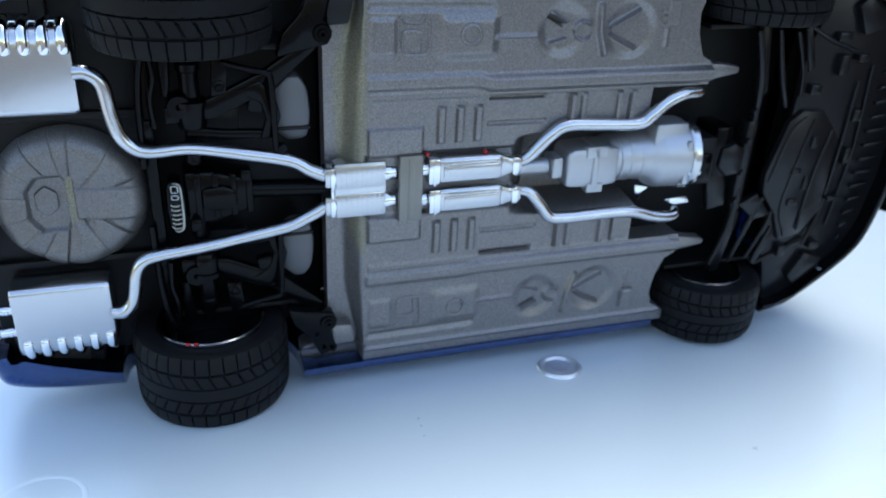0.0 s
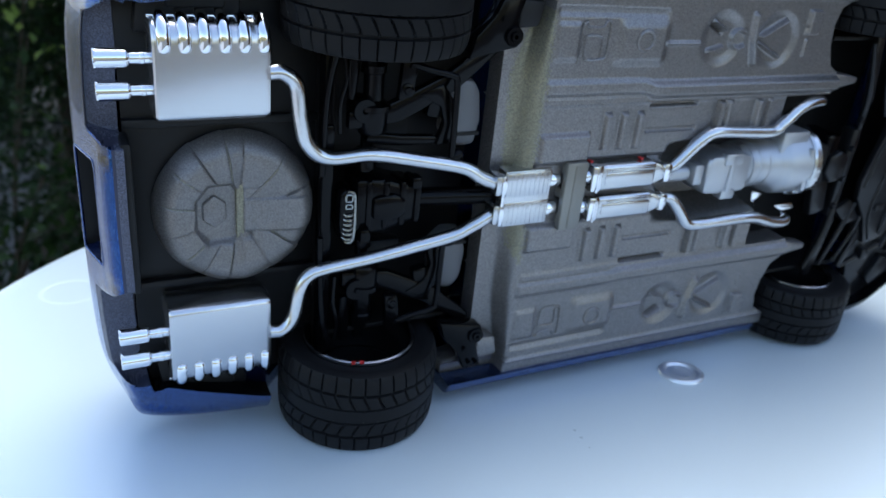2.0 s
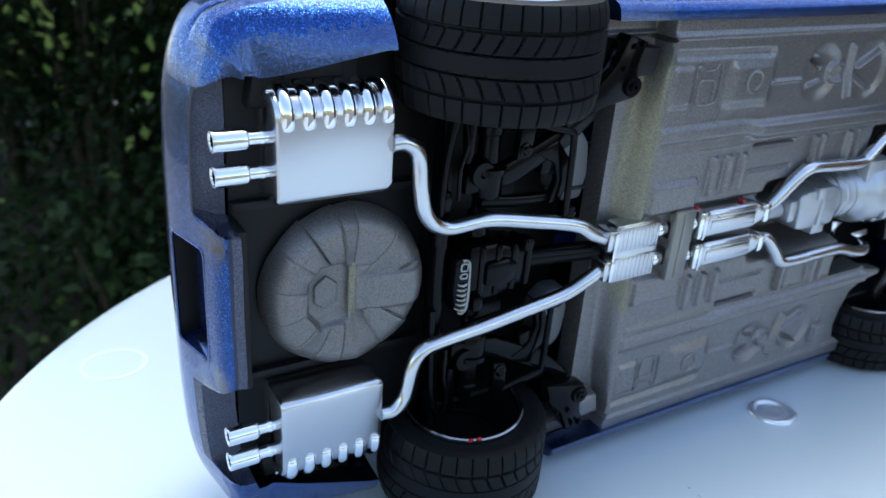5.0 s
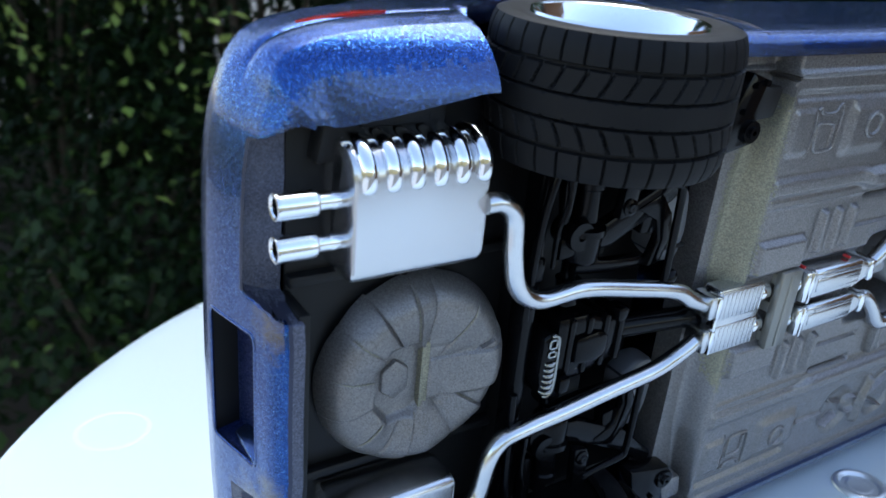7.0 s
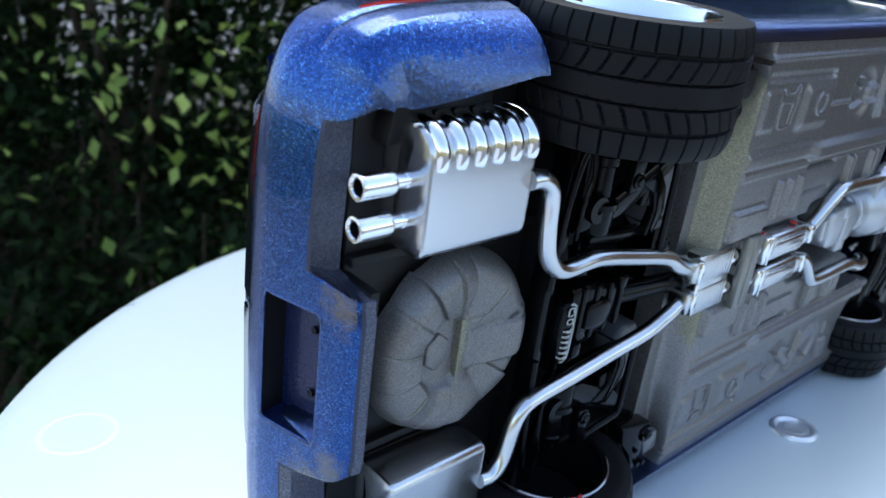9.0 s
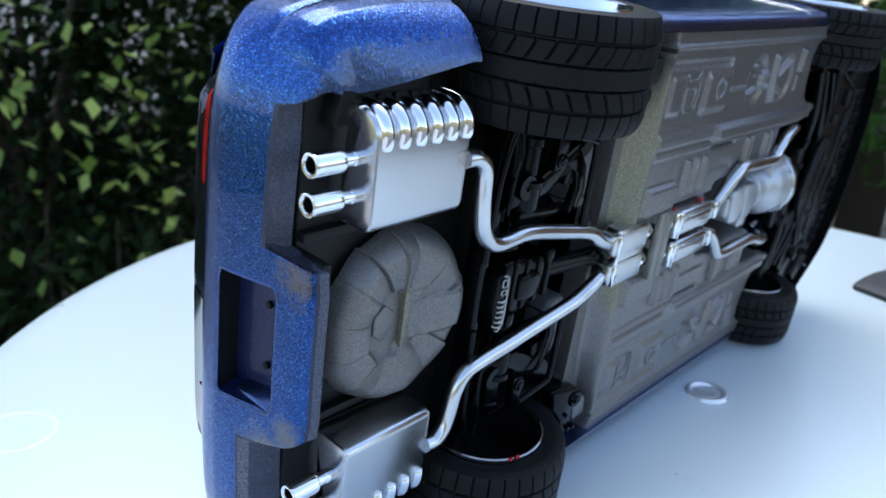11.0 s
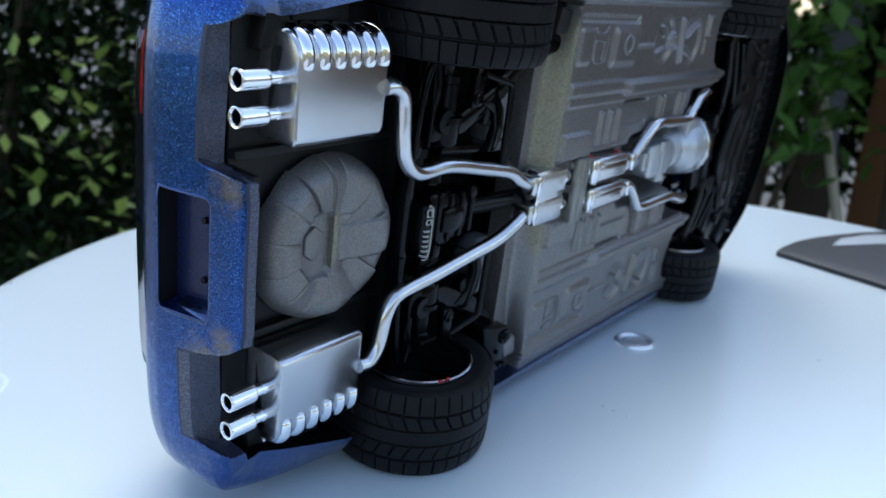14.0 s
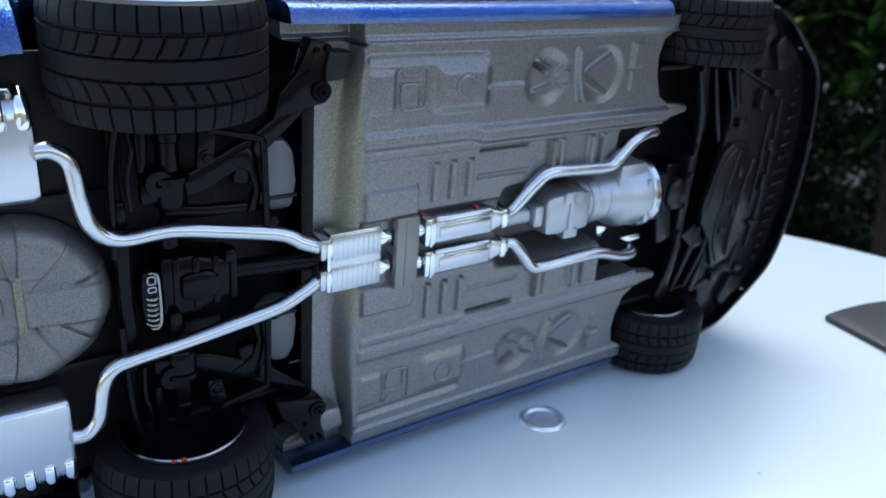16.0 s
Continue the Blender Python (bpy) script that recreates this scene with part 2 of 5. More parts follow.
def glide(pts, n=6):
    """A smooth line through points."""
    p = [Vector(q) for q in pts]
    p = [p[0] * 2 - p[1]] + p + [p[-1] * 2 - p[-2]]
    out = []
    for i in range(1, len(p) - 2):
        a, b, c, d = p[i - 1 : i + 3]
        for k in range(n):
            t = k / n
            out.append(0.5 * (2 * b + (c - a) * t + (2 * a - 5 * b + 4 * c - d) * t * t + (3 * b - a - 3 * c + d) * t**3))
    return out + [p[-2]]


def tube(bm, pts, r, seg=14, n=6, cap=True):
    line = glide(pts, n) if n > 1 else [Vector(q) for q in pts]
    radii = r if isinstance(r, (list, tuple)) else [r]
    side = None
    rings = []
    for i, p in enumerate(line):
        ahead = (line[min(i + 1, len(line) - 1)] - line[max(i - 1, 0)]).normalized()
        if side is None:
            side = ahead.orthogonal().normalized()
        side = (side - ahead * side.dot(ahead)).normalized()
        up = ahead.cross(side)
        k = i / max(1, len(line) - 1) * (len(radii) - 1)
        a = radii[int(k)] + (radii[min(int(k) + 1, len(radii) - 1)] - radii[int(k)]) * (k - int(k))
        rings.append([bm.verts.new(p + a * (side * math.cos(w) + up * math.sin(w))) for w in (2 * math.pi * j / seg for j in range(seg))])
    for a, b in zip(rings, rings[1:]):
        for j in range(seg):
            k = (j + 1) % seg
            bm.faces.new((a[j], a[k], b[k], b[j]))
    if cap:
        bm.faces.new(rings[0][::-1])
        bm.faces.new(rings[-1])
    return bm


def revolve(bm, profile, centre, axis="z", seg=48, close=False):
    """Turns rows of (radius, height) round an axis."""
    rings = []
    for r, h in profile:
        ring = []
        for j in range(seg):
            w = 2 * math.pi * j / seg
            a, b = r * math.cos(w), r * math.sin(w)
            ring.append(bm.verts.new(Vector(centre) + Vector({"z": (a, b, h), "y": (a, h, b), "x": (h, a, b)}[axis])))
        rings.append(ring)
    pairs = list(zip(rings, rings[1:])) + ([(rings[-1], rings[0])] if close else [])
    for a, b in pairs:
        for j in range(seg):
            k = (j + 1) % seg
            bm.faces.new((a[j], a[k], b[k], b[j]))
    bmesh.ops.recalc_face_normals(bm, faces=bm.faces)
    return bm


def sheet(bm, rows, index=None):
    """A surface through rows of points."""
    made = [[bm.verts.new(p) for p in row] for row in rows]
    for i, (a, b) in enumerate(zip(made, made[1:])):
        for j in range(len(a) - 1):
            f = bm.faces.new((a[j], a[j + 1], b[j + 1], b[j]))
            if index:
                f.material_index = index(i, j)
    return made


def ease(a, b, x):
    t = min(1.0, max(0.0, (x - a) / (b - a)))
    return t * t * (3 - 2 * t)


def table_of(rows, x):
    """A straight line through rows of (x, value)."""
    return float(np.interp(x, [r[0] for r in rows], [r[1] for r in rows]))


def segment(x, z, x0, z0, x1, z1):
    """The distance of (x, z) from a line."""
    dx, dz = x1 - x0, z1 - z0
    t = min(1, max(0, ((x - x0) * dx + (z - z0) * dz) / (dx * dx + dz * dz)))
    return math.hypot(x - x0 - t * dx, z - z0 - t * dz)


def inside(x, z, x0, x1, z0, z1, soft=0.1):
    """1 inside a rectangle, falling to 0 over its soft edge."""
    return ease(0, soft, x - x0) * ease(0, soft, x1 - x) * ease(0, soft, z - z0) * ease(0, soft, z1 - z)


# ---- the model car: lies on its left side; x to its nose, y from its belly to its roof, z to its right side ----
CAR_AXES = ((0.9335, -0.3574, 0.0300), (0.3587, 0.9292, -0.0893), (0.0040, 0.0941, 0.9956))
car = new("model_car")
car.matrix_world = Matrix.Translation(cm((0.0, 24.0, 7.7))) @ Matrix(CAR_AXES).to_4x4()
tagged(car, "blue metallic die-cast model car lying on its side, underside showing", "model car")
REAR_AXLE, FRONT_AXLE, AXLE_Y = -8.1, 12.05, 1.45


# -- floor pan --
# a stamped mark with two horns, one line
PLATE = [(-1.78, 5.48), (-1.66, 5.56), (-1.55, 5.4), (-1.05, 5.38), (-0.92, 5.56), (-0.76, 5.5), (-0.78, 4.6), (-0.92, 4.42), (-1.45, 4.4), (-1.6, 4.55), (-1.62, 5.05), (-1.5, 5.14), (-1.1, 5.12), (-0.98, 5.0), (-1.0, 4.5)]


def stamped(x, z):
    """Depth of the stamped floor at a place; less is proud."""
    a = abs(z)
    y = 0.62
    # kick-up at the back
    w = table_of([(0, 0.75), (3.8, 0.62), (5.0, 0.35), (5.9, 0.12)], a)
    y += 0.7 * ease(-2.85, -2.85 - w, x)
    front = ease(-2.85, -2.7, x)
    # side rails
    kink = ease(0.8, 1.5, x)
    lo, hi = 3.2 - 0.12 * kink, 3.86 - 0.1 * kink
    y -= front * (0.12 + 0.14 * kink) * ease(lo, lo + 0.2, a) * ease(hi, hi - 0.24, a)
    y -= front * 0.05 * inside(x, a, -2.75, 9.5, 2.9, 3.25, 0.1)
    # outer floor
    flat = y
    y += 0.07 * ease(0.2, 0.0, segment(x, a, -2.6, 5.86, 1.3, 5.82))
    y -= 0.06 * front * inside(x, a, -2.75, -1.75, 4.3, 5.6, 0.2)
    y -= 0.09 * inside(x, a, -0.5, 1.65, 4.12, 5.7, 0.36)
    y -= 0.08 * ease(0.1, 0.0, segment(x, a, 1.5, 4.9, 2.9, 4.9))
    y += 0.08 * ease(1.0, 0.55, math.hypot(x - 3.85, a - 5.05))
    y -= 0.15 * ease(0.09, 0.0, segment(x, a, 3.4, 5.6, 3.95, 5.32))
    y += 0.12 * ease(0.07, 0.0, segment(x, a, 3.3, 5.48, 3.85, 5.2))
    y -= 0.135 * ease(0.08, 0.0, segment(x, a, 3.35, 4.62, 3.95, 4.78))
    y -= 0.12 * ease(0.08, 0.02, abs(math.hypot(x - 4.58, a - 5.03) - 0.3)) * ease(4.85, 4.75, x)
    y -= 0.15 * ease(0.16, 0.02, min(segment(x, a, 5.1, 5.8, 5.18, 5.0), segment(x, a, 5.18, 5.0, 5.42, 4.25)))
    y += 0.07 * ease(1.05, 0.7, math.hypot((x - 6.35), a - 5.0))
    y -= 0.18 * ease(0.1, 0.0, segment(x, a, 5.6, 5.12, 6.6, 5.65))
    y -= 0.15 * ease(0.1, 0.0, segment(x, a, 5.6, 4.88, 6.6, 4.4))
    y -= 0.15 * inside(x, a, 7.55, 8.15, 5.15, 6.05, 0.07) + 0.06 * inside(x, a, 7.68, 7.85, 4.4, 5.05, 0.06)
    # inner floor
    y -= 0.15 * inside(x, a, -2.8, -0.8, 0.2, 2.1, 0.15) * front
    for cx in (-0.22, 0.43, 1.08):
        y -= 0.135 * inside(x, a, cx - 0.19, cx + 0.13, 1.4, 2.7, 0.08)
    y += 0.12 * inside(x, a, 1.4, 3.5, 2.78, 2.98, 0.08)
    y += 0.075 * inside(x, a, 1.4, 3.6, 1.9, 2.1, 0.06)
    for lo, hi in ((4.32, 5.08), (6.12, 6.98)):
        y -= 0.15 * inside(x, a, lo, lo + 0.3, 1.6, 2.95, 0.07) + 0.1 * inside(x, a, hi - 0.3, hi, 1.6, 2.95, 0.07)
    y = flat + 1.4 * (y - flat)
    # tunnel and folded edge
    y += 1.7 * ease(2.4, 3.6, x) * ease(1.55, 1.2, a) + 0.25 * ease(1.2, 1.0, a) * front * ease(3.0, 2.4, x)
    y -= 0.1 * ease(0.12, 0.0, abs(a - 6.42))
    return y


def pan_end(a):
    return table_of([(0, 7.6), (3.0, 7.6), (3.001, 9.85), (3.8, 9.85), (4.05, 9.4), (4.8, 9.1), (5.5, 9.0), (6.1, 9.15), (6.45, 9.75), (6.95, 9.8)], a)


def dusted(x, y, z):
    """The gold-dusted strip along the rear step."""
    left = table_of([(-2.6, -2.8), (-1.9, -3.2), (0.0, -3.5), (1.2, -3.62), (3.8, -3.72), (5.0, -3.35), (5.85, -3.0), (6.0, -2.8)], z + 0.08 * math.sin(23 * z))
    rag = 0.22 * noise.noise(Vector((23 * x, 0, 23 * z)))
    return 1 if -2.6 < z < 5.9 and left + rag < x < -2.8 + rag else 0


bm = bmesh.new()
for side in (-1, 1):
    for lo, hi, count in ((3.001, 6.92, 100), (0.0, 3.0, 60)):
        rows = []
        for i in range(count + 1):
            a = lo + (hi - lo) * i / count
            x0 = -4.0 - 1.0 * ease(6.2, 6.4, a)
            x1 = pan_end(a)
            row = [(x0, stamped(x0, a) + 0.8, side * a)]
            row += [(x0 + (x1 - x0) * j / 340, stamped(x0 + (x1 - x0) * j / 340, a), side * a) for j in range(341)]
            row += [(x1, stamped(x1, a) + 0.9, side * a)]
            rows.append(row)
        rows.insert(0, [(x, y + (1.0 if lo else 0.0), z) for x, y, z in rows[0]])
        sheet(bm, rows, lambda i, j: dusted(*rows[i][j]))
bmesh.ops.recalc_face_normals(bm, faces=bm.faces)
floor_pan = part("floor_pan", bm, pan_paint, car, "stamped grey metallic floor pan, gold-dusted at its rear step", 60, (gold_paint,))

for side in (-1, 1):
    bm = bmesh.new()
    prism(bm, [(9.6, side * 3.1), (9.6, side * 3.76), (10.3, side * 3.72), (11.1, side * 3.6), (11.1, side * 3.35)], 0.62, 1.2, "y", 0.08)
    part("frame_horn", bm, pan_paint, car, "grey end of a frame rail")
    bm = bmesh.new()
    prism(bm, [(-3.95, side * 5.3), (-3.25, side * 5.35), (-3.1, side * 6.1), (-3.95, side * 6.15)], 0.75, 1.4, "y", 0.1)
    part("jack_point", bm, pan_paint if side < 0 else black_satin, car, "jack point block")
    bm = bmesh.new()
    tube(bm, [(x, stamped(x, z) - 0.005, side * z) for x, z in PLATE], 0.05, 8, 3)
    tube(bm, [(x, stamped(x, z) + 0.005, side * z) for x, z in ((-1.8, 5.47), (-1.72, 5.1), (-1.7, 4.7), (-1.85, 4.27))], 0.03, 8, 4)
    part("stamped_mark", bm, pan_paint, floor_pan)
    ring = [(0.61 + 0.31 * math.cos(radians(15 * k)), 5.01 + 0.31 * math.sin(radians(15 * k))) for k in range(25)]
    part("stamped_ring", tube(bmesh.new(), [(x, stamped(x, z) + 0.005, side * z) for x, z in ring], 0.075, 8, 1), pan_paint, floor_pan)

# -- exhaust: two rear pipes, collector, bracket, two converters, two front pipes, two mufflers --
bm = bmesh.new()
tube(bm, [(-11.15, 1.1, 4.07), (-10.8, 1.06, 4.06), (-10.45, 1.05, 3.72), (-10.33, 1.05, 2.85), (-10.1, 1.05, 2.05), (-9.5, 1.05, 1.6), (-8.2, 1.05, 1.62), (-6.7, 1.0, 1.36), (-5.2, 0.9, 1.05), (-4.6, 0.82, 0.72), (-4.1, 0.8, 0.5)], 0.225, 18, 8)
part("rear_pipe", bm, silver, car, "bent satin silver exhaust pipe")
bm = bmesh.new()
tube(bm, [(-11.15, 1.1, -3.9), (-10.75, 1.06, -3.88), (-10.42, 1.05, -3.45), (-10.24, 1.05, -2.55), (-9.95, 1.05, -2.1), (-9.4, 1.05, -1.95), (-8.1, 1.05, -1.8), (-6.7, 1.0, -1.55), (-5.3, 0.9, -1.25), (-4.6, 0.82, -0.9), (-4.1, 0.8, -0.62)], 0.225, 18, 8)
part("rear_pipe", bm, silver, car, "bent satin silver exhaust pipe")

collector = block("collector", silver, car, -3.85, -2.08, 0.5, 1.1, -0.98, 0.95, 0.1, "ribbed silver exhaust collector box")
for z in (0.48, -0.52):
    block("chamber", silver, collector, -3.8, -2.12, 0.47, 0.8, z - 0.42, z + 0.42, 0.06)
    for i in range(9):
        x = -3.62 + i * 0.17
        block("rib", silver, collector, x, x + 0.07, 0.455, 0.6, z - 0.36, z + 0.36, 0.02)
    block("inlet", silver, collector, -4.15, -3.8, 0.48, 1.15, z - 0.33, z + 0.33, 0.07)
    part("outlet", revolve(bmesh.new(), [(0.12, -2.2), (0.26, -2.2), (0.3, -2.05), (0.26, -1.9), (0.26, -1.78), (0.12, -1.78)], (0, 0.75, z), "x", 20), chrome, collector)
    slab("clamp", chrome, collector, [(-3.98, z - 0.36), (-3.85, z - 0.36), (-3.78, z), (-3.85, z + 0.36), (-3.98, z + 0.36)], 0.4, 0.8, "y", 0.05, "bright clamp")
block("clamp_bridge", chrome, collector, -3.96, -3.86, 0.42, 0.8, -0.3, 0.25, 0.04)

bracket = block("exhaust_bracket", bracket_metal, car, -1.7, -0.88, 0.28, 0.55, -1.22, 1.15, 0.07, "dull bronze-grey crossways exhaust bracket")
block("spine", bracket_metal, bracket, -1.4, -1.2, 0.24, 0.4, -1.15, 1.08, 0.05)
for z in (-0.9, 0.0, 0.85):
    block("foot", bracket_metal, bracket, -1.66, -0.92, 0.5, 0.95, z - 0.16, z + 0.16, 0.04)

for z0, z1, shift in ((0.1, 1.0, 0.0), (-0.97, -0.12, 0.06)):
    zm, h = (z0 + z1) / 2, (z1 - z0) / 2
    bm = bmesh.new()
    box(bm, -0.35 + shift, 1.95 + shift, 0.22, 0.95, zm - h, zm + h, 0.14, None, 3)
    box(bm, -0.2 + shift, 1.8 + shift, 0.17, 0.4, zm - h * 0.5, zm + h * 0.45, 0.06)
    box(bm, 0.0 + shift, 1.7 + shift, 0.14, 0.3, zm + h * 0.5, zm + h * 0.72, 0.04)
    prism(bm, [(1.85 + shift, zm - h * 0.95), (1.85 + shift, zm + h * 0.95), (2.25 + shift, zm + h * 0.62), (2.7 + shift, zm + h * 0.62), (2.7 + shift, zm - h * 0.62), (2.25 + shift, zm - h * 0.62)], 0.26, 0.9, "y", 0.1)
    converter = part("converter", bm, silver, car, "silver catalytic converter with stepped casing")
    block("collar", chrome, converter, -0.72 + shift, -0.3 + shift, 0.2, 0.95, zm - h * 1.02, zm + h * 1.02, 0.08, "bright collar")
    block("band", chrome, converter, -0.56 + shift, -0.46 + shift, 0.15, 0.8, zm - h * 1.08, zm + h * 1.08, 0.04)
    part("inlet", revolve(bmesh.new(), [(0.1, -1.0), (0.25, -1.0), (0.25, -0.7), (0.1, -0.7)], (0, 0.6, zm), "x", 16), chrome, converter)
    block("end_band", chrome, converter, 2.3 + shift, 2.55 + shift, 0.2, 0.92, zm - h * 0.72, zm + h * 0.72, 0.06)

bm = bmesh.new()
tube(bm, [(2.6, 0.55, 0.6), (2.95, 0.52, 0.72), (3.7, 0.42, 1.52), (4.3, 0.38, 1.86), (5.5, 0.38, 1.82), (7.1, 0.4, 1.76), (7.6, 0.4, 2.05), (8.2, 0.45, 2.5), (8.9, 0.5, 2.74), (9.5, 0.62, 2.72), (9.75, 0.9, 2.68)], [0.17, 0.23, 0.23, 0.23, 0.23, 0.23, 0.21, 0.2], 18, 8)
part("front_pipe", bm, silver, car, "bent satin silver front exhaust pipe")
bm = bmesh.new()
tube(bm, [(2.7, 0.55, -0.5), (3.15, 0.52, -0.62), (3.6, 0.45, -1.1), (4.0, 0.4, -1.58), (4.6, 0.38, -1.68), (6.0, 0.38, -1.66), (7.3, 0.4, -1.7), (8.4, 0.45, -2.02), (9.1, 0.52, -2.14), (9.5, 0.66, -2.12), (9.65, 0.9, -2.1)], [0.17, 0.23, 0.23, 0.23, 0.23, 0.23, 0.22, 0.2], 18, 8)
part("front_pipe", bm, silver, car, "bent satin silver front exhaust pipe")


def muffler_ring(z_in, z_out, y0, y1, r_in, r_out, n=7):
    """The muffler's section in y and z: soft towards the car's side, tighter towards its middle."""
    s = 1 if z_out > z_in else -1
    ring = []
    for y, z, r, w0 in ((y0 + r_in, z_in + s * r_in, r_in, 180), (y1 - r_in, z_in + s * r_in, r_in, 270), (y1 - r_out, z_out - s * r_out, r_out, 0), (y0 + r_out, z_out - s * r_out, r_out, 90)):
        for k in range(n):
            w = radians(w0 + 90 * k / (n - 1))
            ring.append((y + r * math.cos(w), z + s * r * math.sin(w)))
    return ring


for s in (1, -1):
    z_in, z_out = (2.82, 5.42) if s > 0 else (-2.72, -5.38)
    y0, y1, x0, x1 = 1.02, 2.45, -14.08, -11.06
    bm = bmesh.new()
    stations = ((x0, 0.3), (x0, 0.1), (x0 + 0.02, 0.03), (x0 + 0.07, 0.0), (x1 - 0.22, 0.0), (x1 - 0.08, 0.05), (x1 - 0.02, 0.14), (x1, 0.26), (x1, 0.4))
    rings = []
    for x, d in stations:
        rings.append([bm.verts.new((x, y, z)) for y, z in muffler_ring(z_in + s * d, z_out - s * d, y0 + d, y1 - d, 0.22, 0.62)])
    for a, b in zip(rings, rings[1:]):
        for j in range(len(a)):
            k = (j + 1) % len(a)
            bm.faces.new((a[j], a[k], b[k], b[j]))
    bm.faces.new(rings[0])
    bm.faces.new(rings[-1][::-1])
    bmesh.ops.recalc_face_normals(bm, faces=bm.faces)
    muffler = part("muffler", bm, brushed, car, "satin silver twin-tip muffler with fluted outer edge", 30)
    for i in range(6):
        x = -13.78 + i * 0.495
        line = [(x, y0 + 0.1, z_out - s * 0.8), (x, y0 + 0.08, z_out - s * 0.75), (x, y0 + 0.06, z_out - s * 0.66)]
        for k in range(5):
            w = radians(20 + 70 * k / 4)
            line.append((x, y0 + 0.62 - 0.58 * math.cos(w), z_out - s * 0.62 + s * 0.58 * math.sin(w)))
        line += [(x, y0 + 0.95, z_out - s * 0.04), (x, y1 - 0.6, z_out - s * 0.05)]
        bm = bmesh.new()
        tube(bm, line, [0.09, 0.16, 0.178, 0.182, 0.182, 0.182, 0.182, 0.182, 0.182, 0.16], 16, 3)
        part("flute", bm, chrome, muffler)
    bm = bmesh.new()
    box(bm, x0 - 0.02, x1 - 0.06, y0 + 0.55, y0 + 0.75, z_out - 0.06 if s > 0 else z_out - 0.03, z_out + 0.03 if s > 0 else z_out + 0.06, 0.03)
    part("seam", bm, chrome, muffler)
    for z in (4.41, 3.59):
        bm = bmesh.new()
        c = (0, 1.47, s * z)
        revolve(bm, [(0.05, -14.0), (0.165, -14.0), (0.165, -14.22), (0.182, -14.24), (0.182, -14.32), (0.165, -14.34), (0.165, -14.57), (0.225, -14.6), (0.255, -14.65), (0.262, -14.72), (0.262, -14.8), (0.262, -15.2), (0.262, -15.33), (0.262, -15.36), (0.25, -15.395), (0.235, -15.4), (0.19, -15.392), (0.168, -15.36), (0.162, -14.9)], c, "x", 28)
        tip = part("tailpipe_tip", bm, chrome, muffler, "polished round tailpipe tip", 25)
        bm = bmesh.new()
        revolve(bm, [(0.001, -14.9), (0.165, -14.9)], c, "x", 20)
        revolve(bm, [(0.158, -14.9), (0.163, -15.32)], c, "x", 20)
        o = part("tip_bore", bm, black_satin, muffler)

# -- gearbox --
gearbox = slab("gearbox", cast, car, [(4.5, -0.5), (4.5, 0.72), (4.75, 0.88), (5.7, 0.92), (6.6, 0.86), (6.6, -0.55), (5.7, -0.62), (4.75, -0.58)], 0.42, 1.8, "y", 0.18, "cast silver gearbox with round bell housing")
part("tail_shaft", revolve(bmesh.new(), [(0.02, 2.75), (0.3, 2.75), (0.3, 3.9), (0.02, 3.9)], (0, 0.95, 0.2), "x", 20), cast, gearbox)
block("yoke", cast, gearbox, 3.95, 4.35, 0.45, 1.3, -0.15, 0.62, 0.08)
block("case_band", cast, gearbox, 5.5, 5.75, 0.34, 1.6, -0.72, 0.98, 0.05)
block("case_foot", cast, gearbox, 5.35, 6.0, 0.36, 0.8, -0.78, -0.42, 0.05)
block("case_boss", cast, gearbox, 5.2, 6.05, 0.34, 0.7, 0.55, 0.98, 0.06)
bell = part("bell_housing", revolve(bmesh.new(), [(0.3, 6.4), (0.84, 6.4), (0.88, 7.1), (0.93, 7.15), (0.93, 7.25), (0.88, 7.3), (0.92, 7.9), (1.05, 8.1), (1.22, 8.3), (1.28, 8.5), (1.31, 9.5), (0.3, 9.5)], (0, 1.35, 0.2), "x", 40), cast, gearbox)
for x in (6.75, 7.6):
    part("casting_ring", revolve(bmesh.new(), [(0.7, x), (0.9, x), (0.9, x + 0.1), (0.7, x + 0.1)], (0, 1.32, 0.18), "x", 32), cast, gearbox)
block("starter_cover", cast, gearbox, 8.0, 9.35, 0.5, 1.6, 0.7, 1.6, 0.1)
block("bell_rib", cast, gearbox, 9.2, 9.45, 0.12, 0.7, -0.7, 1.0, 0.08)
flange = part("flange", revolve(bmesh.new(), [(0.3, 9.45), (1.36, 9.45), (1.42, 9.52), (1.42, 9.75), (1.36, 9.82), (0.3, 9.82)], (0, 1.35, 0.2), "x", 48), silver, gearbox, "bright bolted flange ring")
for k in range(10):
    w = radians(200 + k * 18)
    part("bolt", revolve(bmesh.new(), [(0.01, 9.36), (0.08, 9.36), (0.09, 9.4), (0.09, 9.9), (0.01, 9.9)], (0, 1.35 + 1.28 * math.cos(w), 0.2 + 1.28 * math.sin(w)), "x", 8), silver, gearbox)
sump = block("engine_sump", black_satin, car, 9.85, 10.9, 0.7, 2.2, -1.0, 0.9, 0.12, "black engine sump")
block("sump_pan", black_gloss, sump, 10.0, 10.7, 0.55, 1.0, -0.75, 0.3, 0.1)
block("sump_front", black_gloss, sump, 10.95, 11.7, 0.9, 2.4, -0.9, 1.2, 0.12)

# -- spare wheel well --
CREASES = [20, 51, 85, 99, 122, 143, 170, 196, 220, 240, 260, 274, 297, 325]
TILTS = [0.04, -0.04, 0.05, 0.03, 0.06, -0.05, 0.05, 0.05, -0.06, 0.05, 0.05, -0.07, 0.05, 0.04]


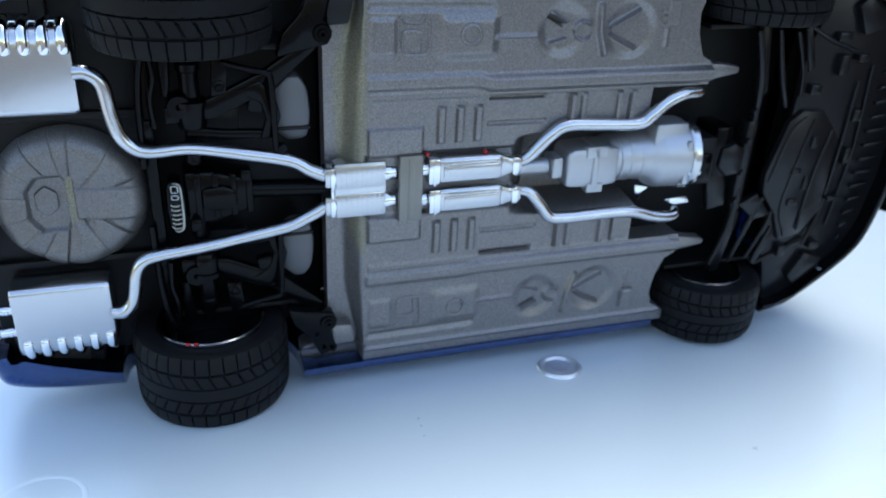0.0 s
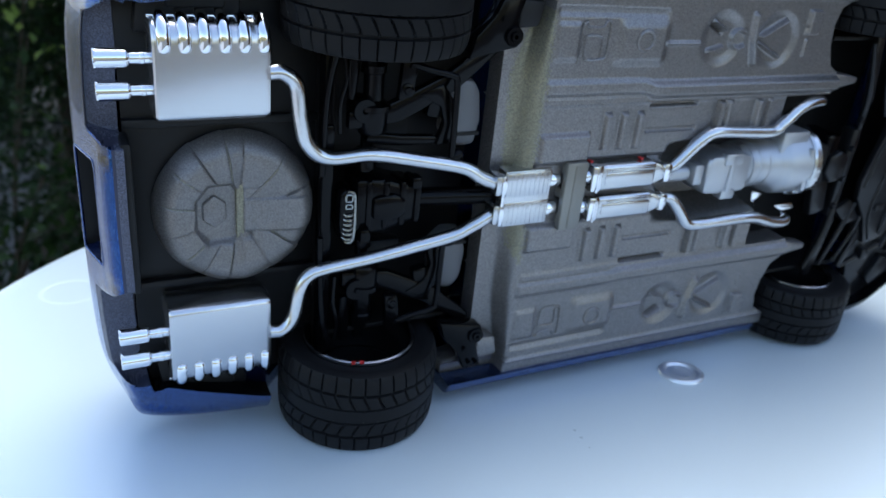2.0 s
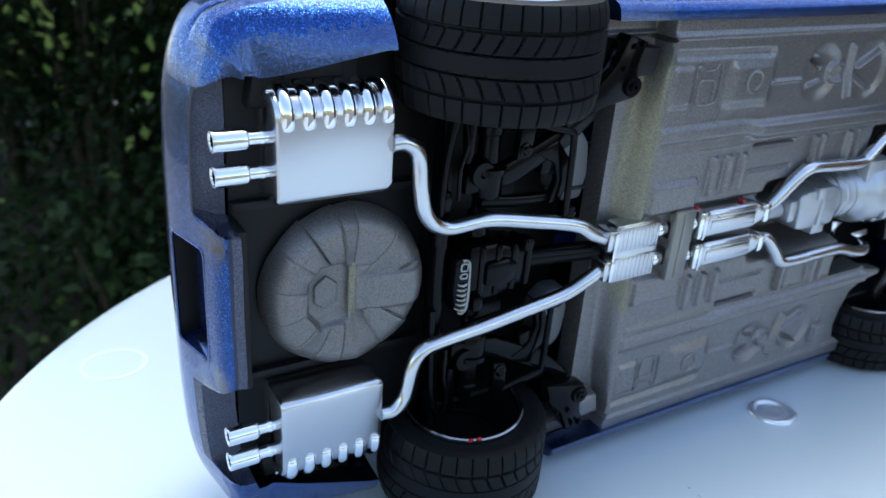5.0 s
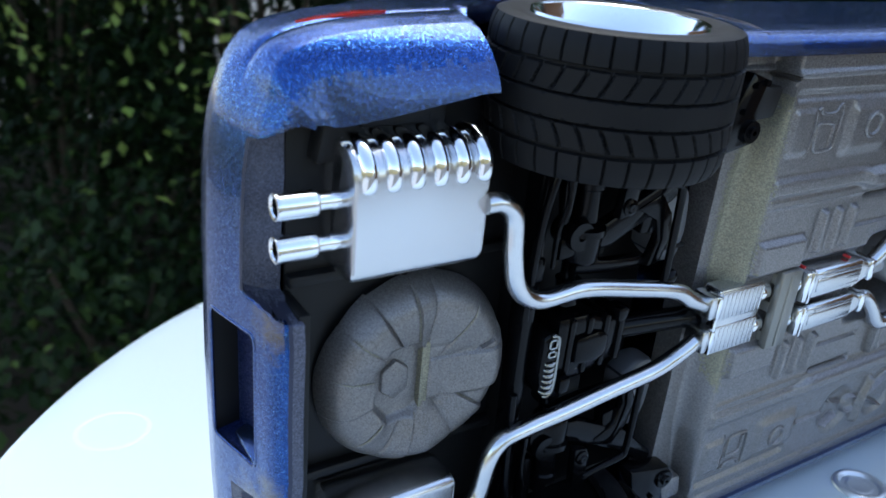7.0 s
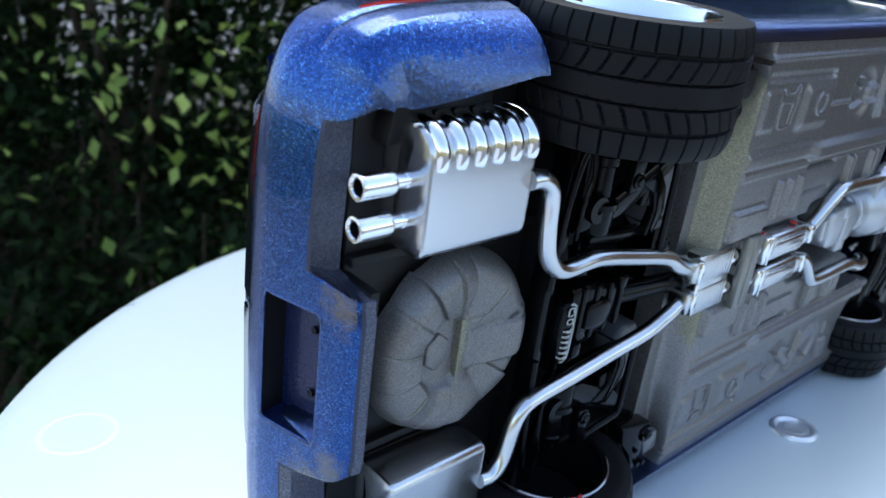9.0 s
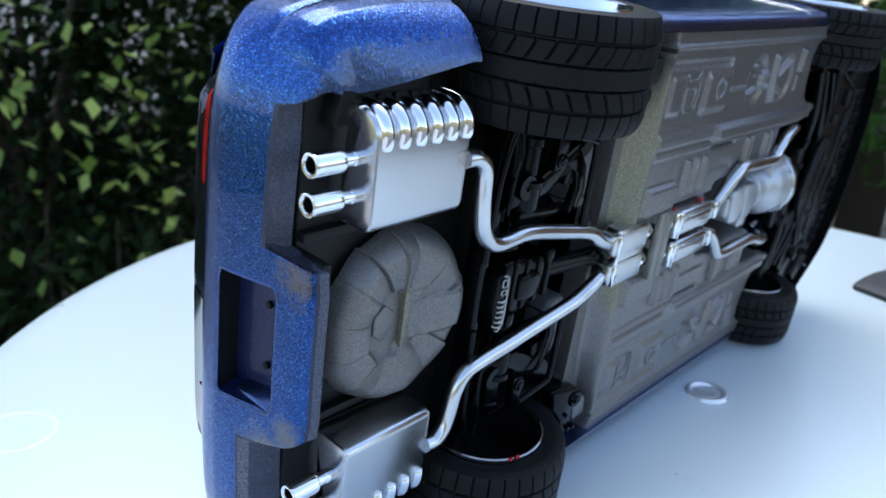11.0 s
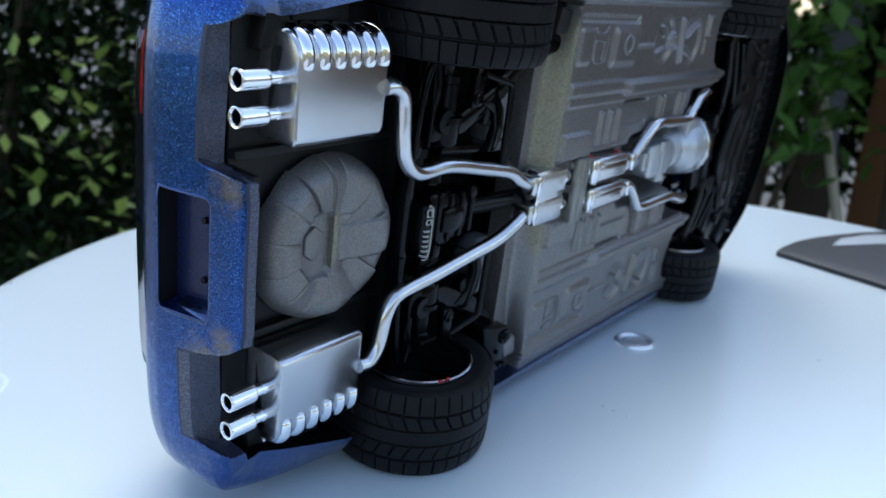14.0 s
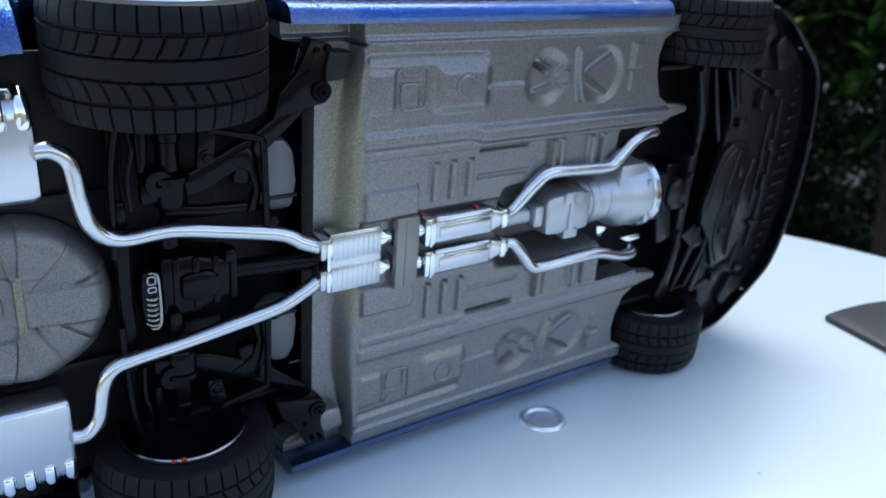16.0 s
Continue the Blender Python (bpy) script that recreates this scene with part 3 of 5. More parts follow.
def well_depth(x, z):
    """Depth of the creased well at a place from its middle; less is proud."""
    r, w = math.hypot(x, z), math.degrees(math.atan2(z, x)) % 360
    y = 1.64 - 0.14 * ease(0.7, 1.6, r) + 0.95 * (1 - math.sqrt(1 - min(1.0, max(0.0, (r - 1.72) / 0.62)) ** 2))
    hub = max(abs(x + 0.52) / 0.66, abs(z) / 0.86, (abs(x + 0.52) / 0.66 + abs(z) / 0.86) / 1.5)
    out = ease(0.98, 1.2, hub) * ease(0.45, 0.7, r) * (1 - inside(x, z, 0.0, 2.6, -0.66, 0.5, 0.06))
    for k, w0 in enumerate(CREASES):
        span = (CREASES[(k + 1) % len(CREASES)] - w0) % 360
        t = ((w - w0) % 360) / span
        if t < 1:
            bend = 0.035 * math.sin(2.2 * r + k)
            y -= out * (2 * TILTS[k] * (t - 0.5) + bend * t * (1 - t) * 2)
            edge = min(t, 1 - t) * radians(span) * r
            y += out * 0.03 * ease(0.05, 0.0, edge)
    y += 0.2 * ease(1.12, 0.94, hub) * ease(0.06, -0.02, x)
    y += 0.05 * ease(0.0, 0.1, x) * inside(x, z, 0.0, 0.62, -0.86, 0.8, 0.08)
    y -= 0.07 * inside(x, z, 0.12, 2.6, -0.6, 0.44, 0.05)
    return y + 0.015 * noise.noise(Vector((x * 2.5, z * 2.5, 0)))


bm = bmesh.new()
rows = []
RINGS, TURNS = 64, 360
for i in range(RINGS + 1):
    r = 2.33 * math.sin(0.5 * math.pi * i / RINGS)
    row = []
    for j in range(TURNS + 1):
        x, z = r * math.cos(2 * math.pi * j / TURNS), r * math.sin(2 * math.pi * j / TURNS)
        row.append((-11.9 + x, well_depth(x, z), -0.14 + z))
    rows.append(row)
sheet(bm, rows)
bmesh.ops.remove_doubles(bm, verts=bm.verts, dist=0.0005)
bmesh.ops.recalc_face_normals(bm, faces=bm.faces)
spare = part("spare_wheel_well", bm, well_paint, car, "dull grey creased spare wheel well with gold dusting", 40)
for w, r0, r1 in ((99, 0.95, 2.05), (51, 1.05, 2.0), (170, 1.25, 2.1), (143, 1.5, 2.15), (220, 1.2, 2.1), (260, 1.05, 2.1), (325, 1.1, 1.7)):
    c, s = math.cos(radians(w)), math.sin(radians(w))
    line = [(-11.9 + q * c, well_depth(q * c, q * s) - 0.01, -0.14 + q * s) for q in (r0 + (r1 - r0) * k / 5 for k in range(6))]
    part("crease_line", tube(bmesh.new(), line, [0.008, 0.02, 0.014, 0.019, 0.012, 0.008], 6, 3), gold_paint, spare, "thin gold-dusted crease")
bm = bmesh.new()
prism(bm, [(-12.57 + 0.38 * math.cos(radians(30 + 60 * k)), -0.07 + 0.5 * math.sin(radians(30 + 60 * k))) for k in range(6)], 1.71, 2.3, "y", 0.05)
part("hex_boss", bm, well_paint, spare)
bm = bmesh.new()
box(bm, -11.97, -11.76, 1.66, 2.1, -0.92, 0.74, 0.03)
part("strap", bm, gold_paint, spare, "gold-dusted strap")

# -- black underbody sheets --
trunk = block("trunk_floor", dark_grey, car, -14.8, -9.3, 2.45, 2.6, -6.1, 6.1, 0.05, "dark grey trunk floor sheet")
for s in (-1, 1):
    block("floor_rib", dark_grey, trunk, -14.8, -9.35, 2.2, 2.5, s * 2.45 - 0.12, s * 2.45 + 0.12)
    tub = slab("side_tub", dark_grey, trunk, [(-14.4, s * 4.9), (-13.0, s * 5.0), (-12.2, s * 5.3), (-11.7, s * 5.3), (-11.7, s * 6.3), (-14.2, s * 6.2)], 1.95, 2.5)
    slab("tub_cover", dark_grey, trunk, [(-13.6, s * 5.55), (-12.1, s * 5.55), (-12.1, s * 6.3), (-13.6, s * 6.3)], 1.85, 2.2)
block("rear_panel", dark_grey, car, -14.95, -14.7, 1.35, 2.5, -2.2, 2.2)
block("axle_bay_roof", black_satin, car, -9.4, -3.9, 3.3, 3.4, -6.3, 6.3, 0.03, "black axle bay roof")
block("engine_bay_roof", black_satin, car, 7.3, 15.0, 3.3, 3.4, -6.6, 6.6, 0.03, "black engine bay roof")
block("engine_bay_front", black_satin, car, 14.9, 18.6, 2.5, 2.6, -4.7, 4.7, 0.03, "black engine bay front")
block("axle_bay_wall", black_satin, car, -9.45, -9.3, 1.6, 3.4, -6.3, 6.3, 0.03)
for s in (-1, 1):
    block("wheel_tub", black_satin, car, -9.4, -5.0, 1.5, 3.4, s * 4.55 - 0.08, s * 4.55 + 0.08, 0.03)
    block("wheel_tub", black_satin, car, 10.0, 14.8, 1.25, 3.4, s * 4.9 - 0.08, s * 4.9 + 0.08, 0.03)
    tank = slab("fuel_tank", tank_paint, car, [(-5.1, s * 1.45), (-4.5, s * 1.5), (-4.35, s * 2.3), (-4.45, s * 3.2), (-4.7, s * 3.6), (-5.1, s * 3.6), (-5.5, s * 3.2), (-5.6, s * 1.9)], 1.6, 2.4, "y", 0.18, "grey fuel tank half")
    block("tank_strap", black_satin, tank, -5.55, -4.4, 1.55, 2.3, s * 1.9 - 0.06, s * 1.9 + 0.06, 0.03)
    slab("heat_shield", dark_grey, car, [(-7.9, s * 1.75), (-6.6, s * 1.75), (-6.6, s * 2.5), (-7.9, s * 2.4)], 2.1, 2.6, "y", 0.1, "dark grey heat shield")

# -- rear axle --
differential = slab("differential", black_gloss, car, [(-8.5, -1.0), (-8.5, 0.75), (-7.6, 0.72), (-6.9, 0.5), (-6.4, 0.45), (-6.4, -0.75), (-6.9, -0.85), (-7.6, -1.1)], 1.25, 2.6, "y", 0.18, "glossy black differential housing")
for i, x in enumerate((-8.2, -7.65, -7.1, -6.6)):
    block("housing_rib", black_gloss, differential, x, x + 0.22, 1.17, 2.2, -0.98 + 0.06 * i, 0.7 - 0.04 * i, 0.09)
slab("housing_bulge", black_gloss, differential, [(-8.0, -0.55), (-8.0, 0.2), (-7.3, 0.28), (-6.9, 0.1), (-6.9, -0.5), (-7.3, -0.66)], 1.08, 1.5, "y", 0.16)
block("housing_lug", black_gloss, differential, -8.4, -8.05, 1.02, 1.5, -1.25, -0.8, 0.1)
block("housing_lug", black_gloss, differential, -6.75, -6.4, 1.1, 1.6, 0.35, 0.75, 0.1)
part("drive_shaft", tube(bmesh.new(), [(-6.4, 1.6, -0.1), (-5.0, 1.4, -0.1), (-3.8, 1.2, -0.1)], 0.3, 14, 3), black_gloss, car)
cover = slab("differential_cover", black_gloss, differential, [(-9.02, -0.95), (-9.08, -0.5), (-9.06, 0.3), (-8.98, 0.5), (-8.78, 0.58), (-8.62, 0.46), (-8.56, 0.0), (-8.56, -0.8), (-8.64, -1.12), (-8.8, -1.22), (-8.96, -1.14)], 1.06, 1.9, "y", 0.1, "rounded black cover with rubbed chrome fins")
rim = [(-8.9, -1.13), (-8.76, -1.17), (-8.64, -1.06), (-8.6, -0.7), (-8.6, 0.0), (-8.63, 0.36), (-8.72, 0.48), (-8.86, 0.49)]
part("bright_rim", tube(bmesh.new(), [(x, 1.06, z) for x, z in rim], [0.03, 0.045, 0.05, 0.04, 0.05, 0.035], 8, 4), worn_chrome, cover, "rubbed chrome rim")
for i in range(6):
    z = -1.04 + i * 0.155
    part("fin", tube(bmesh.new(), [(-8.98 + 0.01 * (i % 2), 1.12, z + 0.05), (-8.88, 1.03, z + 0.01), (-8.76, 1.02, z), (-8.66, 1.05, z + 0.03)], [0.025, 0.045, 0.05, 0.03], 8, 3), worn_chrome, cover)
for z, w, h in ((0.3, 0.1, 0.11), (0.03, 0.1, 0.07)):
    ring = [(-8.8 + w * math.cos(radians(q)) * (1.25 if q % 90 else 1), z + h * math.sin(radians(q)) * (1.25 if q % 90 else 1)) for q in range(0, 361, 45)]
    part("plug_frame", tube(bmesh.new(), [(x, 1.03, zz) for x, zz in ring], 0.032, 8, 2), worn_chrome, cover)
crossmember = block("rear_crossmember", black_gloss, car, -9.55, -9.2, 1.35, 1.9, -5.2, 5.2, 0.08, "glossy black crossmember")
for s in (-1, 1):
    block("mount", black_gloss, crossmember, -9.5, -9.25, 1.2, 1.7, s * 2.2 - 0.3, s * 2.2 + 0.3, 0.06)
for s in (-1, 1):
    bm = bmesh.new()
    prism(bm, [(-8.85, s * 2.3), (-8.85, s * 2.85), (-7.6, s * 3.05), (-5.9, s * 3.85), (-4.3, s * 4.95), (-4.15, s * 4.55), (-5.5, s * 3.35), (-7.3, s * 2.45)], 1.25, 1.6, "y", 0.1)
    revolve(bm, [(0.1, 1.1), (0.34, 1.1), (0.36, 1.2), (0.36, 1.8), (0.1, 1.8)], (-8.4, 0, s * 2.9), "y", 20)
    prism(bm, [(-6.4, s * 2.6), (-5.9, s * 2.5), (-5.6, s * 3.4), (-6.2, s * 3.7)], 1.3, 1.7, "y", 0.08)
    part("trailing_arm", bm, black_gloss, car, "glossy black suspension arm")
    bm = bmesh.new()
    tube(bm, [(-8.1, 1.7, s * 0.9), (-8.1, 1.6, s * 4.9)], 0.2, 14, 1)
    for z in (1.3, 4.2):
        revolve(bm, [(0.1, z - 0.3), (0.3, z - 0.3), (0.26, z), (0.32, z + 0.3), (0.1, z + 0.3)], (-8.1, 1.65, 0) if s > 0 else (-8.1, 1.65, -2 * z), "z", 16)
    part("half_shaft", bm, black_gloss, car)
    bm = bmesh.new()
    tube(bm, [(-5.6, 0.95, s * 1.4), (-5.62, 0.95, s * 2.6), (-5.66, 0.95, s * 3.7), (-5.8, 0.95, s * 3.9), (-6.4, 1.0, s * 4.05), (-7.1, 1.05, s * 4.25)], 0.1, 12, 4)
    tube(bm, [(-5.3, 1.0, s * 1.5), (-5.6, 0.95, s * 1.4)], [0.16, 0.2, 0.12], 10, 2)
    part("anti_roll_bar", bm, black_gloss, car)
    cup = [(0.1, 2.15), (0.4, 2.15), (0.46, 2.25), (0.46, 2.84), (0.53, 2.87), (0.53, 3.02), (0.42, 3.06), (0.3, 3.16), (0.3, 3.9), (0.36, 3.95), (0.36, 4.15), (0.1, 4.15)]
    part("shaft_boot", revolve(bmesh.new(), [(r, s * h) for r, h in cup], (-8.05, 1.5, 0), "z", 24), black_gloss, car, "glossy black drive joint boot")
    bm = bmesh.new()
    prism(bm, [(-6.7, s * 3.3), (-5.95, s * 3.62), (-5.5, s * 3.05), (-5.36, s * 2.4), (-5.62, s * 1.75), (-6.05, s * 1.7), (-5.82, s * 2.4), (-5.98, s * 2.9), (-6.3, s * 3.08)], 1.2, 1.5, "y", 0.07)
    prism(bm, [(-8.3, s * 1.85), (-8.2, s * 2.2), (-7.2, s * 2.05), (-6.0, s * 1.98), (-5.7, s * 1.72), (-7.2, s * 1.72)], 1.3, 1.6, "y", 0.07)
    part("arm_web", bm, black_gloss, car, "curved black web of the suspension arm")
    bm = bmesh.new()
    prism(bm, [(-7.45, s * 3.2), (-7.0, s * 3.3), (-6.85, s * 4.5), (-7.35, s * 4.5)], 1.02, 1.3, "y", 0.06)
    revolve(bm, [(0.02, 0.9), (0.1, 0.9), (0.13, 0.95), (0.2, 0.97), (0.2, 1.1), (0.02, 1.1)], (-7.2, 0, s * 3.5), "y", 12)
    revolve(bm, [(0.02, 0.92), (0.08, 0.92), (0.1, 1.1), (0.02, 1.1)], (-7.1, 0, s * 4.2), "y", 8)
    part("damper_bracket", bm, black_gloss, car, "black bolted damper bracket")
    bm = bmesh.new()
    tube(bm, [(-9.15, 1.05, s * 4.7), (-9.05, 1.0, s * 3.9), (-9.2, 1.02, s * 3.2), (-9.15, 1.1, s * 2.3)], 0.06, 8, 4)
    part("hose", bm, black_gloss, car)
    bm = bmesh.new()
    tube(bm, [(-9.6, 1.25, s * 1.0), (-9.55, 1.2, s * 3.0), (-9.4, 1.15, s * 4.2), (-9.2, 1.1, s * 4.8)], 0.1, 10, 4)
    tube(bm, [(-8.75, 1.4, s * 3.2), (-8.7, 1.5, s * 4.8)], [0.12, 0.2, 0.2], 12, 2)
    part("brake_pipe", bm, black_gloss, car)
    bm = bmesh.new()
    prism(bm, [(-5.5, s * 4.4), (-4.7, s * 4.6), (-3.9, s * 4.75), (-3.75, s * 5.15), (-4.0, s * 5.5), (-3.75, s * 6.3), (-4.4, s * 6.5), (-4.75, s * 5.7), (-5.3, s * 5.1)], 0.7, 1.3, "y", 0.1)
    revolve(bm, [(0.06, 0.55), (0.14, 0.55), (0.16, 0.62), (0.27, 0.62), (0.3, 0.7), (0.3, 1.0), (0.06, 1.0)], (-4.1, 0, s * 5.1), "y", 20)
    for x, z in ((-4.25, 6.2), (-3.95, 6.25), (-4.5, 5.6)):
        revolve(bm, [(0.01, 0.6), (0.08, 0.6), (0.08, 0.8), (0.01, 0.8)], (x, 0, s * z), "y", 8)
    part("arm_bracket", bm, black_gloss, car, "glossy black bolted arm bracket")


# -- wheels: axis z, outer face at +z --
def tyre_mesh(r, half, bead, blocks):
    """A low-profile tyre with cut tread: rows from bead to bead."""
    bm = bmesh.new()
    rows = [(bead, -half * 0.9, 0), (bead + 0.06, -half * 0.955, 0), (bead + (r - bead) * 0.45, -half * 0.985, 0), (r - 0.3, -half * 0.985, 0), (r - 0.14, -half * 0.95, 0)]
    n = 72
    for i in range(n + 1):
        t = -1 + 2 * i / n
        rows.append((r - 0.1 * abs(t) ** 6, half * 0.9 * t, 1))
    rows += [(q, -h, 0) for q, h, _ in rows[4::-1]]
    per = 14
    turns = blocks * per
    rings = []
    for q, h, tread in rows:
        ring = []
        t = h / (half * 0.9)
        lane = abs(t)
        # curved grooves in the middle rows, straight ones in the shoulders, a plain centre rib notched at its edges
        lean = 7.0 * ((0.6 - lane) / 0.39) ** 1.6 if 0.2 < lane < 0.6 else 0.0
        for j in range(turns):
            cut = 0.0
            if tread:
                if min(abs(lane - 0.6), abs(lane - 0.2)) < 0.018:
                    cut = 0.09
                elif lane > 0.6:
                    cut = 0.07 * ((j + (6 if t > 0 else 0)) % per < 1)
                elif lane > 0.2:
                    cut = 0.065 * ((j + lean + (4 if t > 0 else 0)) % per < 1.6)
                elif lane > 0.15:
                    cut = 0.035 * (j % per < 2)
            w = 2 * math.pi * j / turns
            ring.append(bm.verts.new(((q - cut) * math.cos(w), (q - cut) * math.sin(w), h)))
        rings.append(ring)
    for a, b in zip(rings, rings[1:]):
        for j in range(turns):
            k = (j + 1) % turns
            bm.faces.new((a[j], a[k], b[k], b[j]))
    bmesh.ops.recalc_face_normals(bm, faces=bm.faces)
    return bm


def make_wheel(r, half, bead, blocks, label):
    bm = bmesh.new()
    b = bead
    revolve(bm, [(b - 0.1, -half * 0.95), (b + 0.02, -half * 0.97), (b + 0.07, -half * 0.82), (b - 0.02, -half * 0.78), (b - 0.1, -half * 0.6), (b - 0.2, 0), (b - 0.12, half * 0.6), (b + 0.04, half * 0.84), (b + 0.06, half * 0.93), (b - 0.04, half * 0.95), (b - 0.1, half * 0.86), (b - 0.24, half * 0.5), (b - 0.3, 0), (b - 0.2, -half * 0.6)], (0, 0, 0), "z", 72, True)
    wheel = part("wheel", bm, rim_dark, car, label, 30)
    part("tyre", tyre_mesh(r, half, bead, blocks), rubber, wheel, "black low-profile tyre with cut tread", 35)
    bm = bmesh.new()
    revolve(bm, [(b - 0.14, -half * 0.9), (b - 0.12, -half * 0.98), (b - 0.06, -half * 1.03), (b + 0.01, -half * 1.05), (b + 0.06, -half * 1.03), (b + 0.07, -half * 0.98), (b + 0.0, -half * 0.92)], (0, 0, 0), "z", 96, True)
    part("rim_lip", bm, rim_steel, wheel, "polished dark steel inner rim lip")
    bm = bmesh.new()
    revolve(bm, [(b - 0.02, half * 0.8), (b + 0.07, half * 0.93), (b + 0.03, half * 0.99), (b - 0.06, half * 0.97), (b - 0.18, half * 0.7), (b - 0.3, half * 0.55)], (0, 0, 0), "z", 72)
    revolve(bm, [(0.02, half * 0.8), (0.3, half * 0.78), (0.42, half * 0.66), (0.5, half * 0.4)], (0, 0, 0), "z", 40)
    for k in range(5):
        m = pose(0, 0, 0, 0, 0, 72 * k + 10)
        prism(bm, [(0.3, -0.34), (0.3, 0.34), (b * 0.62, 0.24), (b - 0.12, 0.4), (b - 0.12, -0.4), (b * 0.62, -0.24)], half * 0.4, half * 0.7, "z", 0.07, m)
    part("spokes", bm, chrome, wheel, "chromed five-spoke face")
    bm = bmesh.new()
    revolve(bm, [(0.05, 0.0), (b * 0.8, 0.0), (b * 0.8, 0.14), (0.05, 0.14)], (0, 0, 0), "z", 48)
    part("brake_disc", bm, disc_metal, wheel)
    return wheel


rim_dark = material("dark_rim_barrel", (0.03, 0.03, 0.032), 0.25, 0.8)
rim_steel = material("dark_polished_rim_steel", (0.3, 0.3, 0.31), 0.16, 1.0)
disc_metal = material("dark_brake_disc", (0.06, 0.06, 0.065), 0.35, 0.9)
rear = make_wheel(2.62, 1.45, 1.78, 36, "wide rear wheel with black low-profile tyre")
rear.matrix_basis = pose(*cm((REAR_AXLE, AXLE_Y, 6.2)))
copy_thing(rear, pose(*cm((REAR_AXLE, AXLE_Y, -6.2)), 180, 0, 25))
front = make_wheel(2.42, 1.2, 1.55, 36, "front wheel with black low-profile tyre")
front.matrix_basis = pose(*cm((FRONT_AXLE, AXLE_Y, 6.42)))
copy_thing(front, pose(*cm((FRONT_AXLE, AXLE_Y, -6.42)), 180, 0, 25))
bm = bmesh.new()
for x, y, z in ((REAR_AXLE - 0.8, -0.27, -4.65), (REAR_AXLE - 0.55, -0.33, -4.64)):
    box(bm, x - 0.07, x + 0.07, y - 0.02, y + 0.06, z - 0.05, z + 0.05, 0.02)
part("paint_mark", bm, red_mark, car, "small red paint mark on the rim lip")
bm = bmesh.new()
for x, z in ((-0.72, 1.12), (1.35, 1.08)):
    box(bm, x - 0.05, x + 0.05, 0.38, 0.6, z - 0.05, z + 0.03, 0.02)
part("paint_mark", bm, red_mark, car, "small red paint mark on the exhaust edge")

# -- body shell: a skin along the plan's outline, from the lower edge to the belt line --
TOP = 6.35
PLAN = [(-16.15, 0), (-16.13, 1.58), (-16.09, 3.6), (-15.97, 5.2), (-15.67, 6.3), (-15.18, 6.85), (-14.4, 7.2), (-13.1, 7.4), (-11.15, 7.5), (-8.1, 7.58), (-5.05, 7.5), (-1.0, 7.46), (4.0, 7.46), (9.3, 7.5), (12.05, 7.62), (14.9, 7.45), (15.9, 7.05), (17.2, 6.1), (18.5, 5.0), (19.2, 3.9), (19.65, 2.0), (19.75, 0)]


def plan_line():
    line = [Vector((x, 0, z)) for x, z in ((p.x, p.y) for p in glide([(x, z, 0) for x, z in PLAN], 26))]
    line = [p for p in line if abs(p.z - 1.58) > 0.12 or p.x > -15] + [Vector((-16.13, 0, 1.58))]
    return sorted(line, key=lambda p: math.atan2(p.z, -(p.x - 1.0)))


def lower_edge(x, z):
    a = abs(z)
    if x < -14.6:
        return 1.22 - 0.07 * ease(2.0, 1.6, a) + 0.38 * ease(5.2, 5.7, a)
    if abs(x - REAR_AXLE) < 3.05:
        return max(0.62, AXLE_Y + math.sqrt(3.05**2 - (x - REAR_AXLE) ** 2))
    if abs(x - FRONT_AXLE) < 2.75:
        return max(0.5, AXLE_Y + math.sqrt(2.75**2 - (x - FRONT_AXLE) ** 2))
    if x < REAR_AXLE:
        return table_of([(-14.6, 1.6), (-13.4, 1.36), (-11.15, 1.06)], x)
    return 0.5 if x < FRONT_AXLE else 0.32


# height over the lower edge and the inset of the skin there, for each stretch
REAR_SKIN = [(0, 1.24), (0.03, 1.08), (0.1, 0.9), (0.22, 0.76), (0.42, 0.66), (0.7, 0.58), (1.0, 0.5), (1.4, 0.4), (1.8, 0.29), (2.2, 0.19), (2.5, 0.15), (2.9, 0.17), (3.1, 0.22), (3.2, 0.32), (3.3, 0.5), (3.6, 0.64), (4.2, 0.96), (4.9, 1.15), (5.2, 1.32)]
QUARTER_SKIN = [(0, 1.2), (0.03, 1.08), (0.08, 0.95), (0.18, 0.77), (0.32, 0.58), (0.52, 0.38), (0.75, 0.22), (1.0, 0.1), (1.4, 0.02), (1.75, 0.0), (1.85, 0.05), (1.95, 0.0), (3.4, 0.02), (4.4, 0.2), (5.2, 0.6)]
SILL_SKIN = [(0, 0.6), (0.015, 0.46), (0.05, 0.3), (0.12, 0.18), (0.25, 0.1), (0.5, 0.04), (1.4, 0.0), (2.4, 0.0), (3.0, 0.0), (3.6, 0.03), (4.6, 0.15), (5.2, 0.5)]
ARCH_SKIN = [(0, 0.55), (0.03, 0.12), (0.12, 0.02), (0.6, 0.0), (1.4, 0.0), (2.4, 0.0), (3.0, 0.02), (3.6, 0.05), (4.6, 0.18), (5.2, 0.5)]
NOSE_SKIN = [(0, 0.3), (0.05, 0.18), (0.2, 0.1), (0.85, 0.05), (1.6, 0.0), (2.4, 0.05), (3.0, 0.2), (3.6, 0.5), (4.6, 1.2), (5.2, 2.2)]
